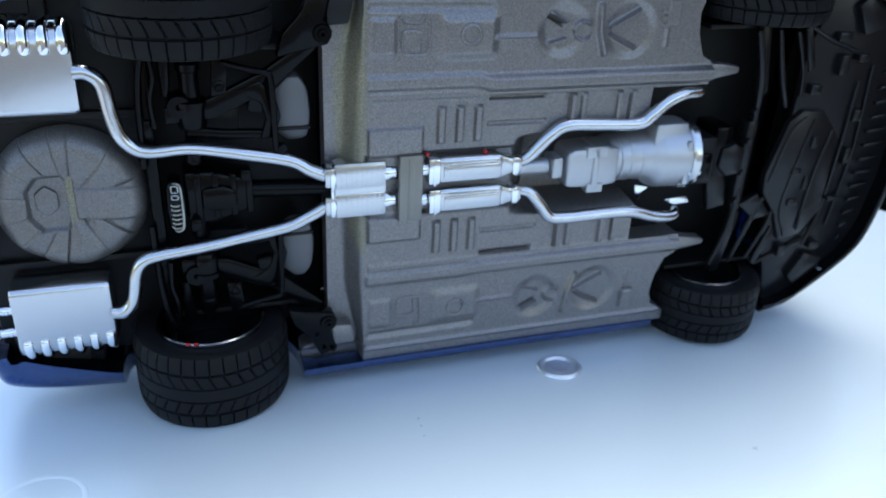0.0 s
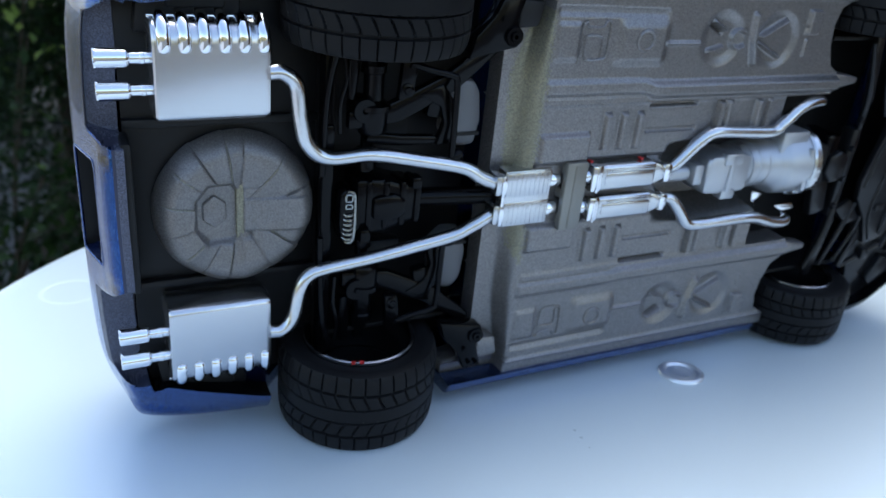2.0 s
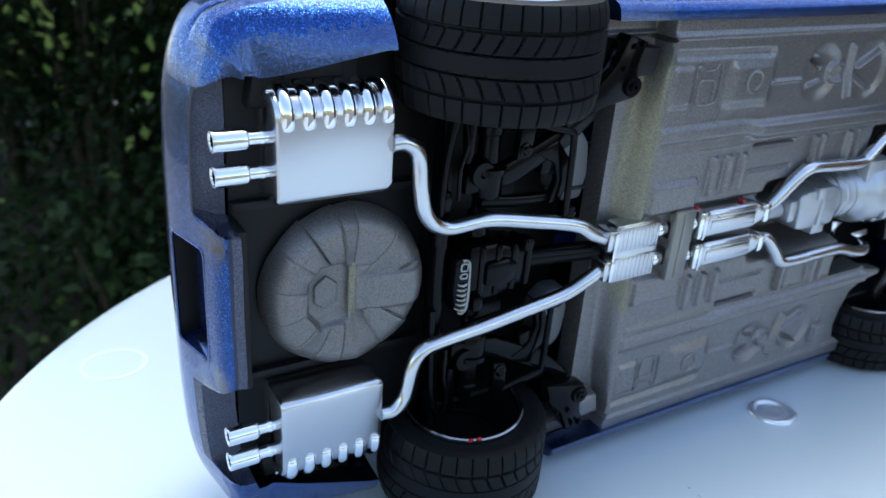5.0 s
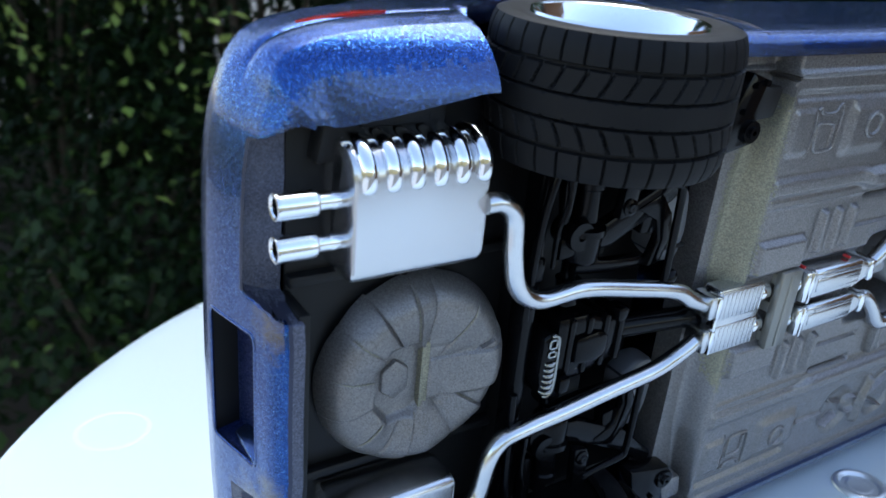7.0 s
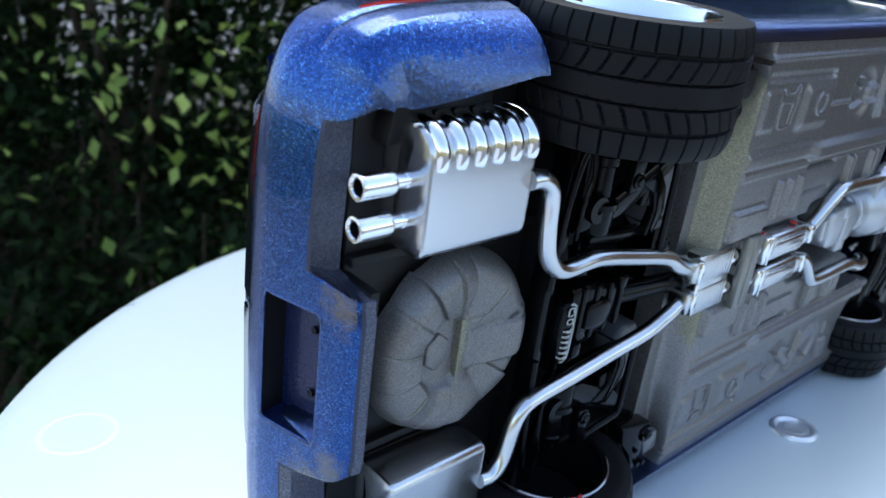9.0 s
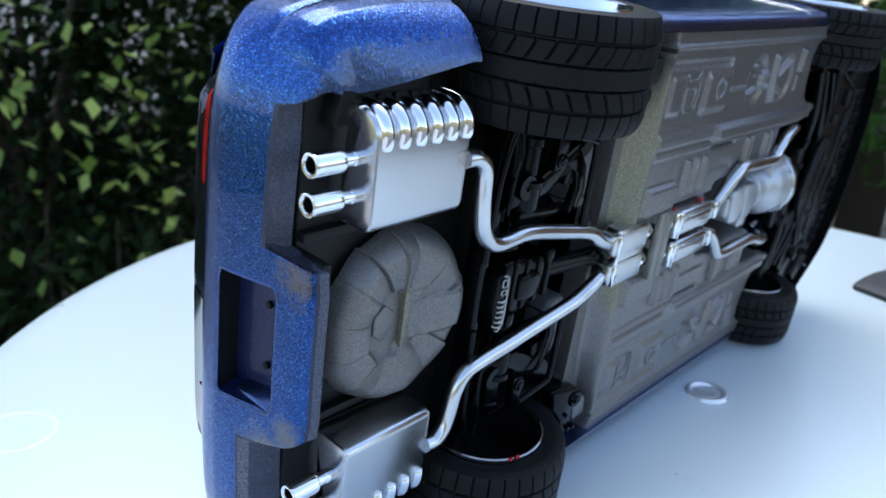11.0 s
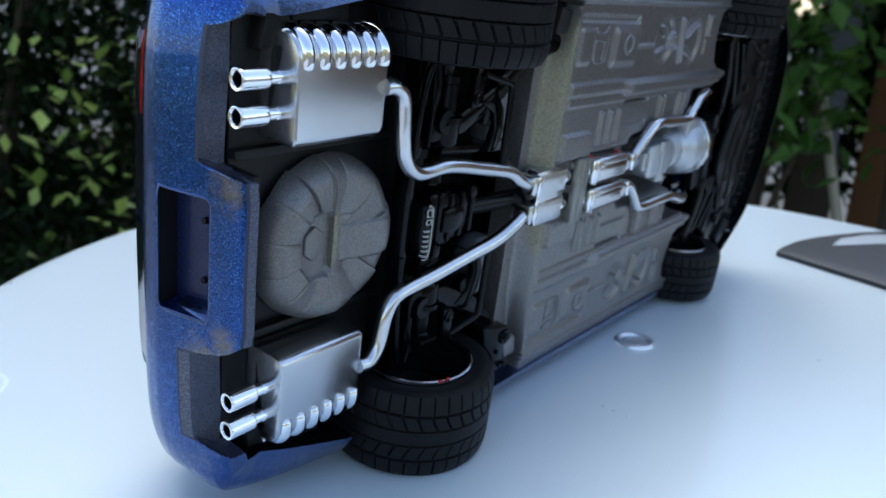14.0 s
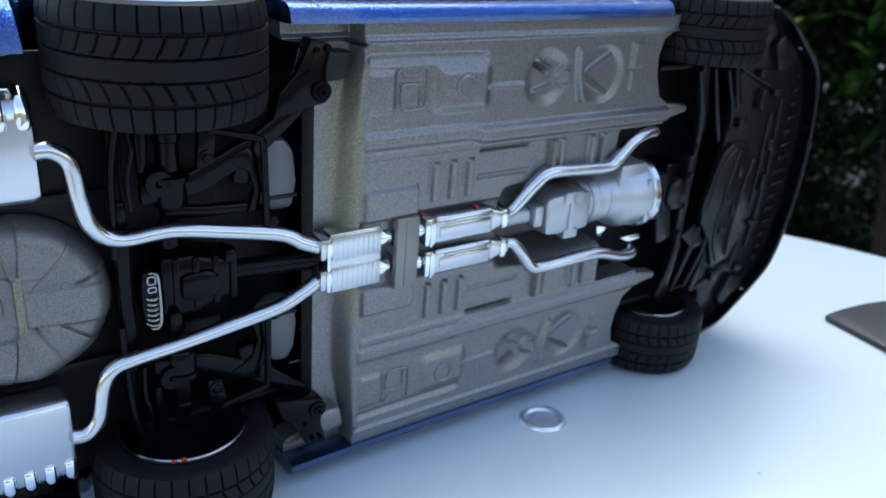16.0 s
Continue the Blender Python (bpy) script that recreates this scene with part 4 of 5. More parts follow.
HEIGHTS = [0, 0.015, 0.03, 0.05, 0.08, 0.12, 0.18, 0.25, 0.32, 0.42, 0.52, 0.63, 0.75, 0.85, 0.94, 1.0, 1.05, 1.1, 1.15, 1.2, 1.26, 1.32, 1.4, 1.48, 1.6, 1.75, 1.8, 1.85, 1.9, 1.95, 2.2, 2.43, 2.5, 2.6, 2.74, 2.9, 3.0, 3.1, 3.15, 3.2, 3.25, 3.3, 3.45, 3.6, 4.0, 4.4, 4.8, 5.2]


def corner_tuck(x, z, h):
    """How far the panel over the bumper draws in at the rear corners."""
    return (0.4 * ease(3.08, 3.35, h) + 0.9 * ease(3.2, 4.3, h)) * ease(-12.0, -15.0, x) * ease(4.6, 6.2, abs(z))


def skin_inset(x, z, h):
    wr = ease(-14.9, -15.8, x)
    if abs(x - REAR_AXLE) < 3.05 or abs(x - FRONT_AXLE) < 2.75:
        side = table_of(ARCH_SKIN, h)
        if x < REAR_AXLE:
            side += (table_of(QUARTER_SKIN, h) - side) * ease(2.55, 3.05, abs(x - REAR_AXLE))
    elif x < REAR_AXLE:
        side = table_of(QUARTER_SKIN, h)
    else:
        side = table_of(SILL_SKIN, h)
        side += (table_of(NOSE_SKIN, h) - side) * ease(15.0, 16.5, x)
    total = side + (table_of(REAR_SKIN, h) - side) * wr + corner_tuck(x, z, h)
    a = abs(z)
    if h < 0.4 and -15.75 < x < REAR_AXLE - 2.4 and a > 5.6:
        # the bumper's inner edge runs straight from the cut-out to the wheel arch
        straight = ((a - 5.65) * 0.9797 - (x + 14.73) * 0.2003) / 0.95
        first = table_of(QUARTER_SKIN, 0) + (table_of(REAR_SKIN, 0) - table_of(QUARTER_SKIN, 0)) * wr
        total += max(0.0, straight - first) * (1 - h / 0.4) * ease(5.6, 6.2, a) * ease(REAR_AXLE - 2.4, REAR_AXLE - 2.9, x)
    return total


def notch(x, z, inset, grow=0.0):
    """1 inside the cut-outs of the bumper's underside round the tailpipes, falling to 0 at their edges."""
    a, upper_side = abs(z), z > 0
    if x > -14.2:
        return 0.0
    out = ease(0.3, 1.1, inset)
    start = 0.47 if upper_side else 0.34
    lo = 2.38 - 0.26 * out if upper_side else 2.52 - 0.42 * out
    hi = 5.38 + 0.72 * out if upper_side else 5.22 + 0.58 * out
    side = ease(lo - 0.03 - grow, lo + 0.15 - grow, a) * ease(hi + 0.03 + grow, hi - 0.09 + grow, a)
    return side * ease(start - 0.035 - grow, start + 0.035 - grow, inset)


def skin_point(p, n, h):
    low = lower_edge(p.x, p.z)
    knee = max(2.15, low + 0.5)
    y = low + h * (knee - low) if h < 1 else knee + (h - 1) * (TOP - knee) / 4.2
    inset = skin_inset(p.x, p.z, h)
    y += max(0.0, 2.62 - 0.1 * inset - y) * notch(p.x, p.z, inset)
    return Vector((p.x, y, p.z)) - n * inset


half = plan_line()
loop = half + [Vector((p.x, 0, -p.z)) for p in half[-2:0:-1]]
extra = []
for xc, r in ((REAR_AXLE, 3.05), (FRONT_AXLE, 2.75)):
    for e in (-1, 1):
        extra += [xc + e * (r - d) for d in (-0.01, 0.005, 0.03, 0.08, 0.16, 0.3, 0.5, 0.75, 1.1)]
fine = [s * z for s in (-1, 1) for z in (2.08, 2.12, 2.16, 2.2, 2.24, 2.28, 2.32, 2.36, 2.4, 2.44, 2.48, 2.52, 2.56, 2.6, 5.1, 5.14, 5.18, 5.22, 5.26, 5.3, 5.34, 5.38, 5.42, 5.46, 5.5, 5.54, 5.58, 5.62, 5.66, 5.7, 5.76, 5.8, 5.84, 5.94, 5.98, 6.02, 6.1, 6.14)]
outline = []
for a, b in zip(loop, loop[1:] + loop[:1]):
    outline.append(a)
    between = sorted((x for x in extra if min(a.x, b.x) < x < max(a.x, b.x)), reverse=b.x < a.x)
    outline += [a + (b - a) * ((x - a.x) / (b.x - a.x)) for x in between]
    if a.x < -14.5:
        between = sorted((z for z in fine if min(a.z, b.z) < z < max(a.z, b.z)), reverse=b.z < a.z)
        outline += [a + (b - a) * ((z - a.z) / (b.z - a.z)) for z in between]
bm = bmesh.new()
rows, count = [], len(outline)
for i, p in enumerate(outline):
    n = (outline[(i + 1) % count] - outline[i - 1]).cross(Vector((0, 1, 0))).normalized()
    if n.dot(Vector((p.x - 1.5, 0, p.z * 2))) < 0:
        n = -n
    low = skin_point(p, n, 0)
    rows.append([low - n * 0.05 + Vector((0, 0.7, 0))] + [skin_point(p, n, h) for h in HEIGHTS])
rows.append(rows[0])


def grade(h, rag):
    """Which paint a height over the lower edge has: rubbed, less, little, whole."""
    k = h + 0.12 * rag
    return 1 if k < 0.24 else 5 if k < 0.4 else 6 if k < 0.58 else 0


def skin_material(i, j):
    p, q = rows[i][j], outline[i % count]
    if p.x > 14.5 and j <= 16:
        return 3 if j <= (8 if p.x < 15.8 else 6) else 0
    a = abs(q.z)
    if j == 0 and q.x < -10.5:
        return 3
    h = HEIGHTS[max(0, j - 1)]
    rag = noise.noise(Vector((9 * q.x, 9 * h, 9 * q.z)))
    if q.x < -14.5 and a < 6.25:
        inset = skin_inset(q.x, q.z, h)
        if notch(q.x, q.z, inset) > 0.55:
            return 2
        if notch(q.x, q.z, inset, 0.05) > 0.5:
            return 4
        if a <= 2.2 and j <= 4:
            return 4 if j == 4 else 2
        return grade(h, rag) if a > 5.3 else 5 * (h < 0.12)
    if j <= 1:
        return 1
    if p.x < -11 and a > 5.5:
        return grade(h, rag)
    return grade(3 * h, rag) if (p.x < -3.2 or 7.6 < p.x < 10) and p.x < 14 else 0


sheet(bm, rows, skin_material)
bm.faces.ensure_lookup_table()
gone = [f for f in bm.faces if f.calc_center_median().x < -15 and abs(f.calc_center_median().z) < 1.57 and 2.0 < f.calc_center_median().y < 3.58]
bmesh.ops.delete(bm, geom=gone, context="FACES")
bmesh.ops.remove_doubles(bm, verts=bm.verts, dist=0.0008)
bmesh.ops.recalc_face_normals(bm, faces=bm.faces)
shell = part("body_shell", bm, paint, car, "blue metallic flake body, scuffed along its lower edges", 50, (worn, worn_dark, black_gloss, edge_wear, worn_some, worn_little))

bm = bmesh.new()
low_h, high_h = 0.85, 2.43
zc = 1.58
face_x = {h: -16.14 + table_of(REAR_SKIN, h) for h in (low_h, high_h)}
back = -15.05
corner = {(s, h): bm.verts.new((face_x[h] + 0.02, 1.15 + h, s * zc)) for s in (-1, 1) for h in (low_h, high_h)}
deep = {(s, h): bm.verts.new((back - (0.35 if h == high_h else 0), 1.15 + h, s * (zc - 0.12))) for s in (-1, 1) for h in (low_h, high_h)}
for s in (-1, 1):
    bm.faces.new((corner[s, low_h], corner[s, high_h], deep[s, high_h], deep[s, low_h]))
# the wall at high_h is black: its shade is put into the colour
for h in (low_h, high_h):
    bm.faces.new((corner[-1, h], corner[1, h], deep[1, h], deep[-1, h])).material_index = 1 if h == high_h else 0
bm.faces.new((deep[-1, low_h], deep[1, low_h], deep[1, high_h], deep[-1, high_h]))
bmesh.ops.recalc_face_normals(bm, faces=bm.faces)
part("plate_recess", bm, recess_shade_paint, car, "empty number-plate recess in the blue bumper, its shade coloured in navy and black", 30, (black_satin,))
bm = bmesh.new()
pts = []
for z0, z1, h0, h1 in ((-zc, zc, low_h, low_h), (zc, zc, low_h, high_h), (zc, -zc, high_h, high_h), (-zc, -zc, high_h, low_h)):
    for k in range(8):
        t = 0.06 + 0.88 * k / 7
        h = h0 + (h1 - h0) * t
        pts.append((-16.13 + table_of(REAR_SKIN, h) + 0.02, 1.15 + h, z0 + (z1 - z0) * t))
tube(bm, pts + pts[:1], 0.045, 8, 2)
part("recess_rim", bm, worn, car, "rubbed blue rim of the plate recess")
bm = bmesh.new()
prism(bm, [(-15.62, -1.6), (-15.62, -1.48), (-15.35, -1.36), (-15.02, -1.22), (-15.02, -1.6)], 2.08, 3.3, "y", 0.06)
part("recess_ledge", bm, worn, car, "rubbed blue ledge of the plate recess")
bm = bmesh.new()
for z in (-0.75, 0.8):
    revolve(bm, [(0.001, -15.27), (0.09, -15.27), (0.09, -15.05), (0.001, -15.05)], (0, 2.7, z), "x", 12)
part("plate_screw_hole", bm, black_satin, car)

# tail lamps in the rear panel, over the bumper
for s in (-1, 1):
    for name, mat, y0, y1, z0, z1, off, label in (
        ("tail_lamp", lamp_black, 4.42, 6.1, 0.2, 5.85, 0.02, "black-trimmed tail lamp strip"),
        ("red_lens", red_lens, 4.72, 5.6, 2.75, 5.75, 0.05, "red lens"),
        ("amber_lens", amber_lens, 4.48, 4.66, 2.75, 5.75, 0.05, "amber lens"),
        ("reversing_lens", clear_lens, 4.8, 5.15, 1.6, 2.65, 0.05, "grey reversing lens"),
    ):
        bm = bmesh.new()
        rows_l = []
        for k in range(13):
            z = z0 + (z1 - z0) * k / 12
            x = table_of([(0, -16.15), (1.58, -16.13), (3.6, -16.09), (5.2, -15.97), (6.3, -15.66)], z)
            skin = lambda y: x + table_of(REAR_SKIN, y - 1.15) + corner_tuck(x, z, y - 1.15) - off
            rows_l.append([(skin(y0) + 0.1, y0, s * z)] + [(skin(y), y, s * z) for y in (y0 + 0.03, y0 + (y1 - y0) * 0.35, y0 + (y1 - y0) * 0.65, y1 - 0.03)] + [(skin(y1) + 0.1, y1, s * z)])
        sheet(bm, rows_l)
        bmesh.ops.recalc_face_normals(bm, faces=bm.faces)
        if name == "tail_lamp":
            lamp = part(name, bm, mat, car, label)
        else:
            part(name, bm, mat, lamp, label)
    bm = bmesh.new()
    marker = []
    for k in range(13):
        x = -14.3 + 1.75 * k / 12
        z = table_of([(-15.18, 6.85), (-14.4, 7.2), (-13.1, 7.4), (-11.15, 7.5)], x) + 0.03
        mid, w = 3.25 - 0.15 * k / 12, 0.13 * math.sqrt(max(0.05, 1 - (k / 6 - 1) ** 4))
        marker.append([(x, mid - w, s * (z - 0.1)), (x, mid - w * 0.9, s * z), (x, mid + w * 0.9, s * z), (x, mid + w, s * (z - 0.1))])
    sheet(bm, marker)
    bmesh.ops.recalc_face_normals(bm, faces=bm.faces)
    part("side_marker", bm, red_lens, car, "red side marker lamp")

# door and wing seams on the sides
for s in (-1, 1):
    for x in (-4.2, 7.6):
        bm = bmesh.new()
        tube(bm, [(x, 0.72, s * 7.3), (x, 1.4, s * 7.44), (x - 0.05, 3.0, s * 7.47), (x - 0.1, 5.0, s * 7.33)], 0.035, 6, 4)
        part("panel_seam", bm, black_satin if x < 0 else silver, car)

# bonnet, roof and boot lid over the belt line
bm = bmesh.new()


def upper(x, z):
    w = 7.25 - 2.0 * ease(15, 20, x) - 0.5 * ease(-14, -16.3, x)
    cab = ease(-12.0, -6.0, x) * ease(9.5, 3.5, x)
    crown = 0.6 * (1 - (z / 7.3) ** 2)
    return TOP - 0.08 - 1.2 * ease(12, 20, x) + crown + cab * 3.6 * ease(7.0, 4.6, abs(z)), w


rows = []
for i in range(73):
    x = -14.3 + 32.3 * i / 72
    w = 6.95 - 2.9 * ease(13.5, 18.2, x) - 1.4 * ease(-12.8, -14.3, x)
    rows.append([(x, upper(x, w * k / 24)[0], w * k / 24) for k in range(-24, 25)])
rows.insert(0, [(-14.78 + 0.014 * z * z, TOP - 0.03, z) for z in (5.5 * k / 24 for k in range(-24, 25))])


def upper_material(i, j):
    x, y, z = rows[i][j]
    slope = 7.0 < y < 9.6 and -11 < x < 9
    return 1 if slope else 0


sheet(bm, rows, upper_material)
bmesh.ops.recalc_face_normals(bm, faces=bm.faces)
part("upper_body", bm, paint, car, "blue bonnet, roof and boot lid with dark glass", 60, (glass_dark,))

# -- nose: black undertray, slats, crossmember, steering --
bm = bmesh.new()
prism(bm, [(15.0, -6.9), (15.9, -6.75), (18.3, -4.85), (19.0, -3.7), (19.4, -1.5), (19.4, 1.5), (19.0, 3.7), (18.3, 4.85), (15.9, 6.75), (15.0, 6.9), (14.6, 5.2), (14.2, 4.2), (14.2, -4.2), (14.6, -5.2)], 0.85, 1.1, "y", 0.06)
undertray = part("undertray", bm, tray_black, car, "glossy black front undertray with cross ribs")
plate = slab("skid_plate", tray_black, undertray, [(13.97, 1.36), (14.5, 1.75), (15.5, 1.7), (16.5, 0.6), (16.6, -2.6), (15.87, -3.67), (14.82, -3.82), (14.3, -2.6), (13.5, -1.6), (13.4, -0.8)], 0.62, 0.9, "y", 0.06)
for pts, w in (([(13.6, -1.1), (14.1, 0.9), (14.7, 1.5)], 0.06), ([(15.1, 1.4), (14.7, -0.6), (14.5, -2.4), (15.0, -3.6)], 0.05), ([(16.1, 0.9), (15.7, -1.2), (15.6, -3.4)], 0.07), ([(16.9, 2.8), (16.9, 0.2), (16.75, -2.6), (16.1, -4.2)], 0.09), ([(17.4, 3.4), (17.6, 0.0), (17.3, -3.4)], 0.06)):
    part("tray_ridge", tube(bmesh.new(), [(x, 0.6 if x < 16.6 else 0.8, z) for x, z in pts], w, 8, 5), tray_black, undertray)
for x, z, w, d in ((14.6, -0.9, 0.45, 0.26), (14.75, -2.25, 0.5, 0.3), (15.2, 0.2, 0.3, 0.5), (15.3, -1.6, 0.25, 0.6), (16.75, -2.2, 0.6, 0.18), (16.9, 1.2, 0.4, 0.5), (17.0, -0.6, 0.3, 0.7), (14.5, 2.4, 0.5, 0.4), (15.6, 3.1, 0.4, 0.8), (16.4, 3.6, 0.5, 0.3), (16.5, -4.4, 0.5, 0.3), (15.2, 4.4, 0.6, 0.35), (14.9, -4.6, 0.4, 0.5)):
    block("tray_boss", tray_black, undertray, x, x + w, 0.52, 1.0, z, z + d, 0.06)
for i in range(15):
    z = -4.2 + i * 0.6
    bm = bmesh.new()
    reach = 18.95 - 0.045 * z * z
    prism(bm, [(18.0, z), (18.0, z + 0.14), (reach, z + 0.24), (reach, z + 0.1)], 0.68, 1.0, "y", 0.04)
    part("slat", bm, tray_black, undertray)
bm = bmesh.new()
line = [Vector((x, 0.5, z)) for x, z in ((15.2, -7.0), (16.2, -6.65), (18.45, -5.0), (19.25, -3.8), (19.7, -1.6), (19.8, 0), (19.7, 1.6), (19.25, 3.8), (18.45, 5.0), (16.2, 6.65), (15.2, 7.0))]
tube(bm, line, 0.13, 8, 4)
part("valance_lip", bm, tray_black, undertray, "black rolled valance lip")
for s in (-1, 1):
    bm = bmesh.new()
    prism(bm, [(16.4, s * 4.6), (17.4, s * 4.9), (17.3, s * 5.35), (16.2, s * 6.1), (15.8, s * 5.7)], 0.55, 0.95, "y", 0.08)
    part("duct", bm, tray_black, undertray)
    bm = bmesh.new()
    tube(bm, [(12.5, 0.9, s * 1.4), (12.35, 0.85, s * 3.1), (11.9, 0.95, s * 4.8)], [0.1, 0.16, 0.11], 12, 4)
    tube(bm, [(13.75, 0.85, s * 1.9), (13.3, 0.85, s * 3.0), (12.86, 1.0, s * 4.8)], [0.09, 0.12, 0.08], 10, 4)
    tube(bm, [(14.3, 0.8, s * 2.3), (14.2, 0.85, s * 3.2), (13.7, 1.0, s * 4.7)], [0.1, 0.07, 0.09], 10, 4)
    prism(bm, [(14.4, s * 3.2), (14.65, s * 3.4), (14.05, s * 5.0), (13.8, s * 4.85)], 0.75, 0.95, "y", 0.05)
    tube(bm, [(16.3, 0.7, s * 4.0), (15.2, 0.75, s * 4.4), (14.06, 0.8, s * 4.92)], 0.08, 8, 4)
    prism(bm, [(12.4, s * 2.3), (12.8, s * 2.5), (12.3, s * 5.1), (11.9, s * 5.1)], 0.85, 1.1, "y", 0.06)
    part("control_arm", bm, tray_black, car, "glossy black front suspension arm")
front_beam = block("front_crossmember", tray_black, car, 12.25, 12.75, 0.85, 1.5, -2.4, 1.4, 0.14, "glossy black front crossmember")
slab("pulley_cover", tray_black, front_beam, [(11.25, 0.35), (11.8, 0.55), (12.3, 0.3), (12.3, -0.7), (11.6, -0.8), (11.2, -0.4)], 0.75, 1.4, "y", 0.1)
slab("bracket", tray_black, front_beam, [(10.85, -0.75), (11.7, -0.7), (12.0, -2.1), (11.2, -2.25)], 0.9, 1.3, "y", 0.08)
slab("bracket", tray_black, front_beam, [(12.6, -2.1), (13.4, -1.7), (14.3, -2.7), (13.5, -2.85)], 0.8, 1.1, "y", 0.05)
part("clip", prism(bmesh.new(), [(7.9, -1.0), (8.5, -1.15), (8.2, -1.35), (8.15, -1.65), (7.95, -1.4)], 1.2, 1.25, "y", 0.01), chrome, gearbox, "small bright clip")
part("clip", prism(bmesh.new(), [(9.3, -1.75), (10.3, -1.7), (10.5, -1.95), (9.8, -2.0)], 1.2, 1.25, "y", 0.01), chrome, gearbox, "small bright clip")
for z in (-1.9, -0.7, 0.6, 1.8):
    part("bolt", revolve(bmesh.new(), [(0.01, 0.7), (0.11, 0.7), (0.13, 0.74), (0.13, 0.9), (0.01, 0.9)], (12.35, 0, z), "y", 8), tray_black, front_beam)

for s in (-1, 1):
    slab("lamp_lens", clear_lens, undertray, [(17.3, s * 5.86), (17.4, s * 5.52), (18.5, s * 4.86), (18.72, s * 5.06)], 0.47, 0.72, "y", 0.04, "pale lamp lens in the valance corner")

# ---- table ----
ring_mark = material("dried_water_mark", (0.62, 0.69, 0.71), 0.42)
speckle(ring_mark, 90, (0.6, 0.68, 0.7), (0.68, 0.75, 0.77))
cap_metal = material("worn_satin_cap_metal", (0.82, 0.85, 0.86), 0.3, 0.75)
speckle(cap_metal, 700, (0.5, 0.52, 0.54), (0.85, 0.88, 0.9))
bm = bmesh.new()
revolve(bm, [(0.01, 0.0), (29.0, 0.0), (29.6, -0.02), (29.95, -0.15), (30.1, -0.5), (30.05, -1.6), (29.7, -1.9), (28.8, -1.9), (28.6, -1.2), (0.01, -1.2)], (5.2, 26.2, 0), "z", 192)
table = tagged(new("round_table"), "round pale blue-white lacquered garden table, smooth and slightly dusty", "table")
table_top = part("tabletop", bm, table_paint, table, "", 30)
bm = bmesh.new()
revolve(bm, [(0.88, 0.0), (0.86, 0.08), (0.8, 0.13), (0.72, 0.13), (0.64, 0.08), (0.6, 0.02), (0.5, 0.012), (0.44, 0.02), (0.4, 0.035), (0.34, 0.04), (0.28, 0.025), (0.001, 0.02)], (0, 0, 0), "z", 48)
cap = part("centre_cap", bm, cap_metal, table, "shiny dished metal cap")
cap.location = cm((4.35, 25.8, 0.0))
bm = bmesh.new()
revolve(bm, [(2.6, -1.2), (2.2, -3), (2.0, -40), (2.2, -66), (3.0, -69), (20, -70.5), (20.4, -71.4), (19, -72), (0.1, -72)], (5.2, 26.2, 0), "z", 48)
part("pedestal", bm, table_paint, table)
for x, y in ((-20.9, 32.5), (-11.5, 16.6)):
    bm = bmesh.new()
    revolve(bm, [(1.35, -0.01), (1.3, 0.008), (1.22, 0.01), (1.15, 0.004), (1.12, -0.01)], (x, y, 0.0), "z", 40)
    part("water_ring", bm, ring_mark, table, "faint pale dried water ring")

# ---- charcoal panel on the table ----
panel = tagged(new("plastic_panel"), "flat charcoal plastic panel with a pale inset, lying on the table", "panel")
edge = [(21.4, 31.95), (21.55, 30.4), (21.7, 28.6), (21.9, 26.8), (22.1, 24.5), (24, 24), (34.0, 26.0), (34.0, 31.6), (32.6, 32.35), (30.6, 32.75), (28.6, 33.0), (26.6, 33.1), (24.6, 32.95), (22.8, 32.5), (21.8, 32.15)]
bm = bmesh.new()
prism(bm, [(x, y) for x, y in edge], 0.02, 0.3, "z", 0.08)
part("plate", bm, panel_black, panel, "", 30)
bm = bmesh.new()
prism(bm, [(26.0, 31.4), (33.2, 29.5), (33.2, 31.2), (30.5, 32.1), (28, 32.2)], 0.29, 0.32, "z", 0.01)
part("inset", bm, panel_pale, panel, "pale grey inset")


# ---- garden ----
def garden_material(name, lo, hi, scale, rough=0.9):
    m = material(name, lo, rough, spec=0.2)
    speckle(m, scale, lo, hi, detail=8)
    return m


paving = garden_material("grey_concrete_paving", (0.12, 0.115, 0.105), (0.22, 0.21, 0.2), 9)
soil = garden_material("dark_garden_soil", (0.02, 0.015, 0.01), (0.06, 0.045, 0.03), 14)
white_wall = garden_material("white_rendered_wall", (0.36, 0.37, 0.38), (0.46, 0.47, 0.48), 6)
post_paint = garden_material("weathered_grey_post_paint", (0.1, 0.11, 0.12), (0.2, 0.21, 0.23), 12, 0.6)
brown_wood = garden_material("brown_stained_wood", (0.09, 0.04, 0.015), (0.2, 0.09, 0.035), 10, 0.6)
pale_wood = garden_material("pale_bare_wood", (0.3, 0.26, 0.18), (0.42, 0.37, 0.27), 12, 0.7)
bark = garden_material("brown_bark", (0.03, 0.022, 0.015), (0.08, 0.06, 0.04), 20)


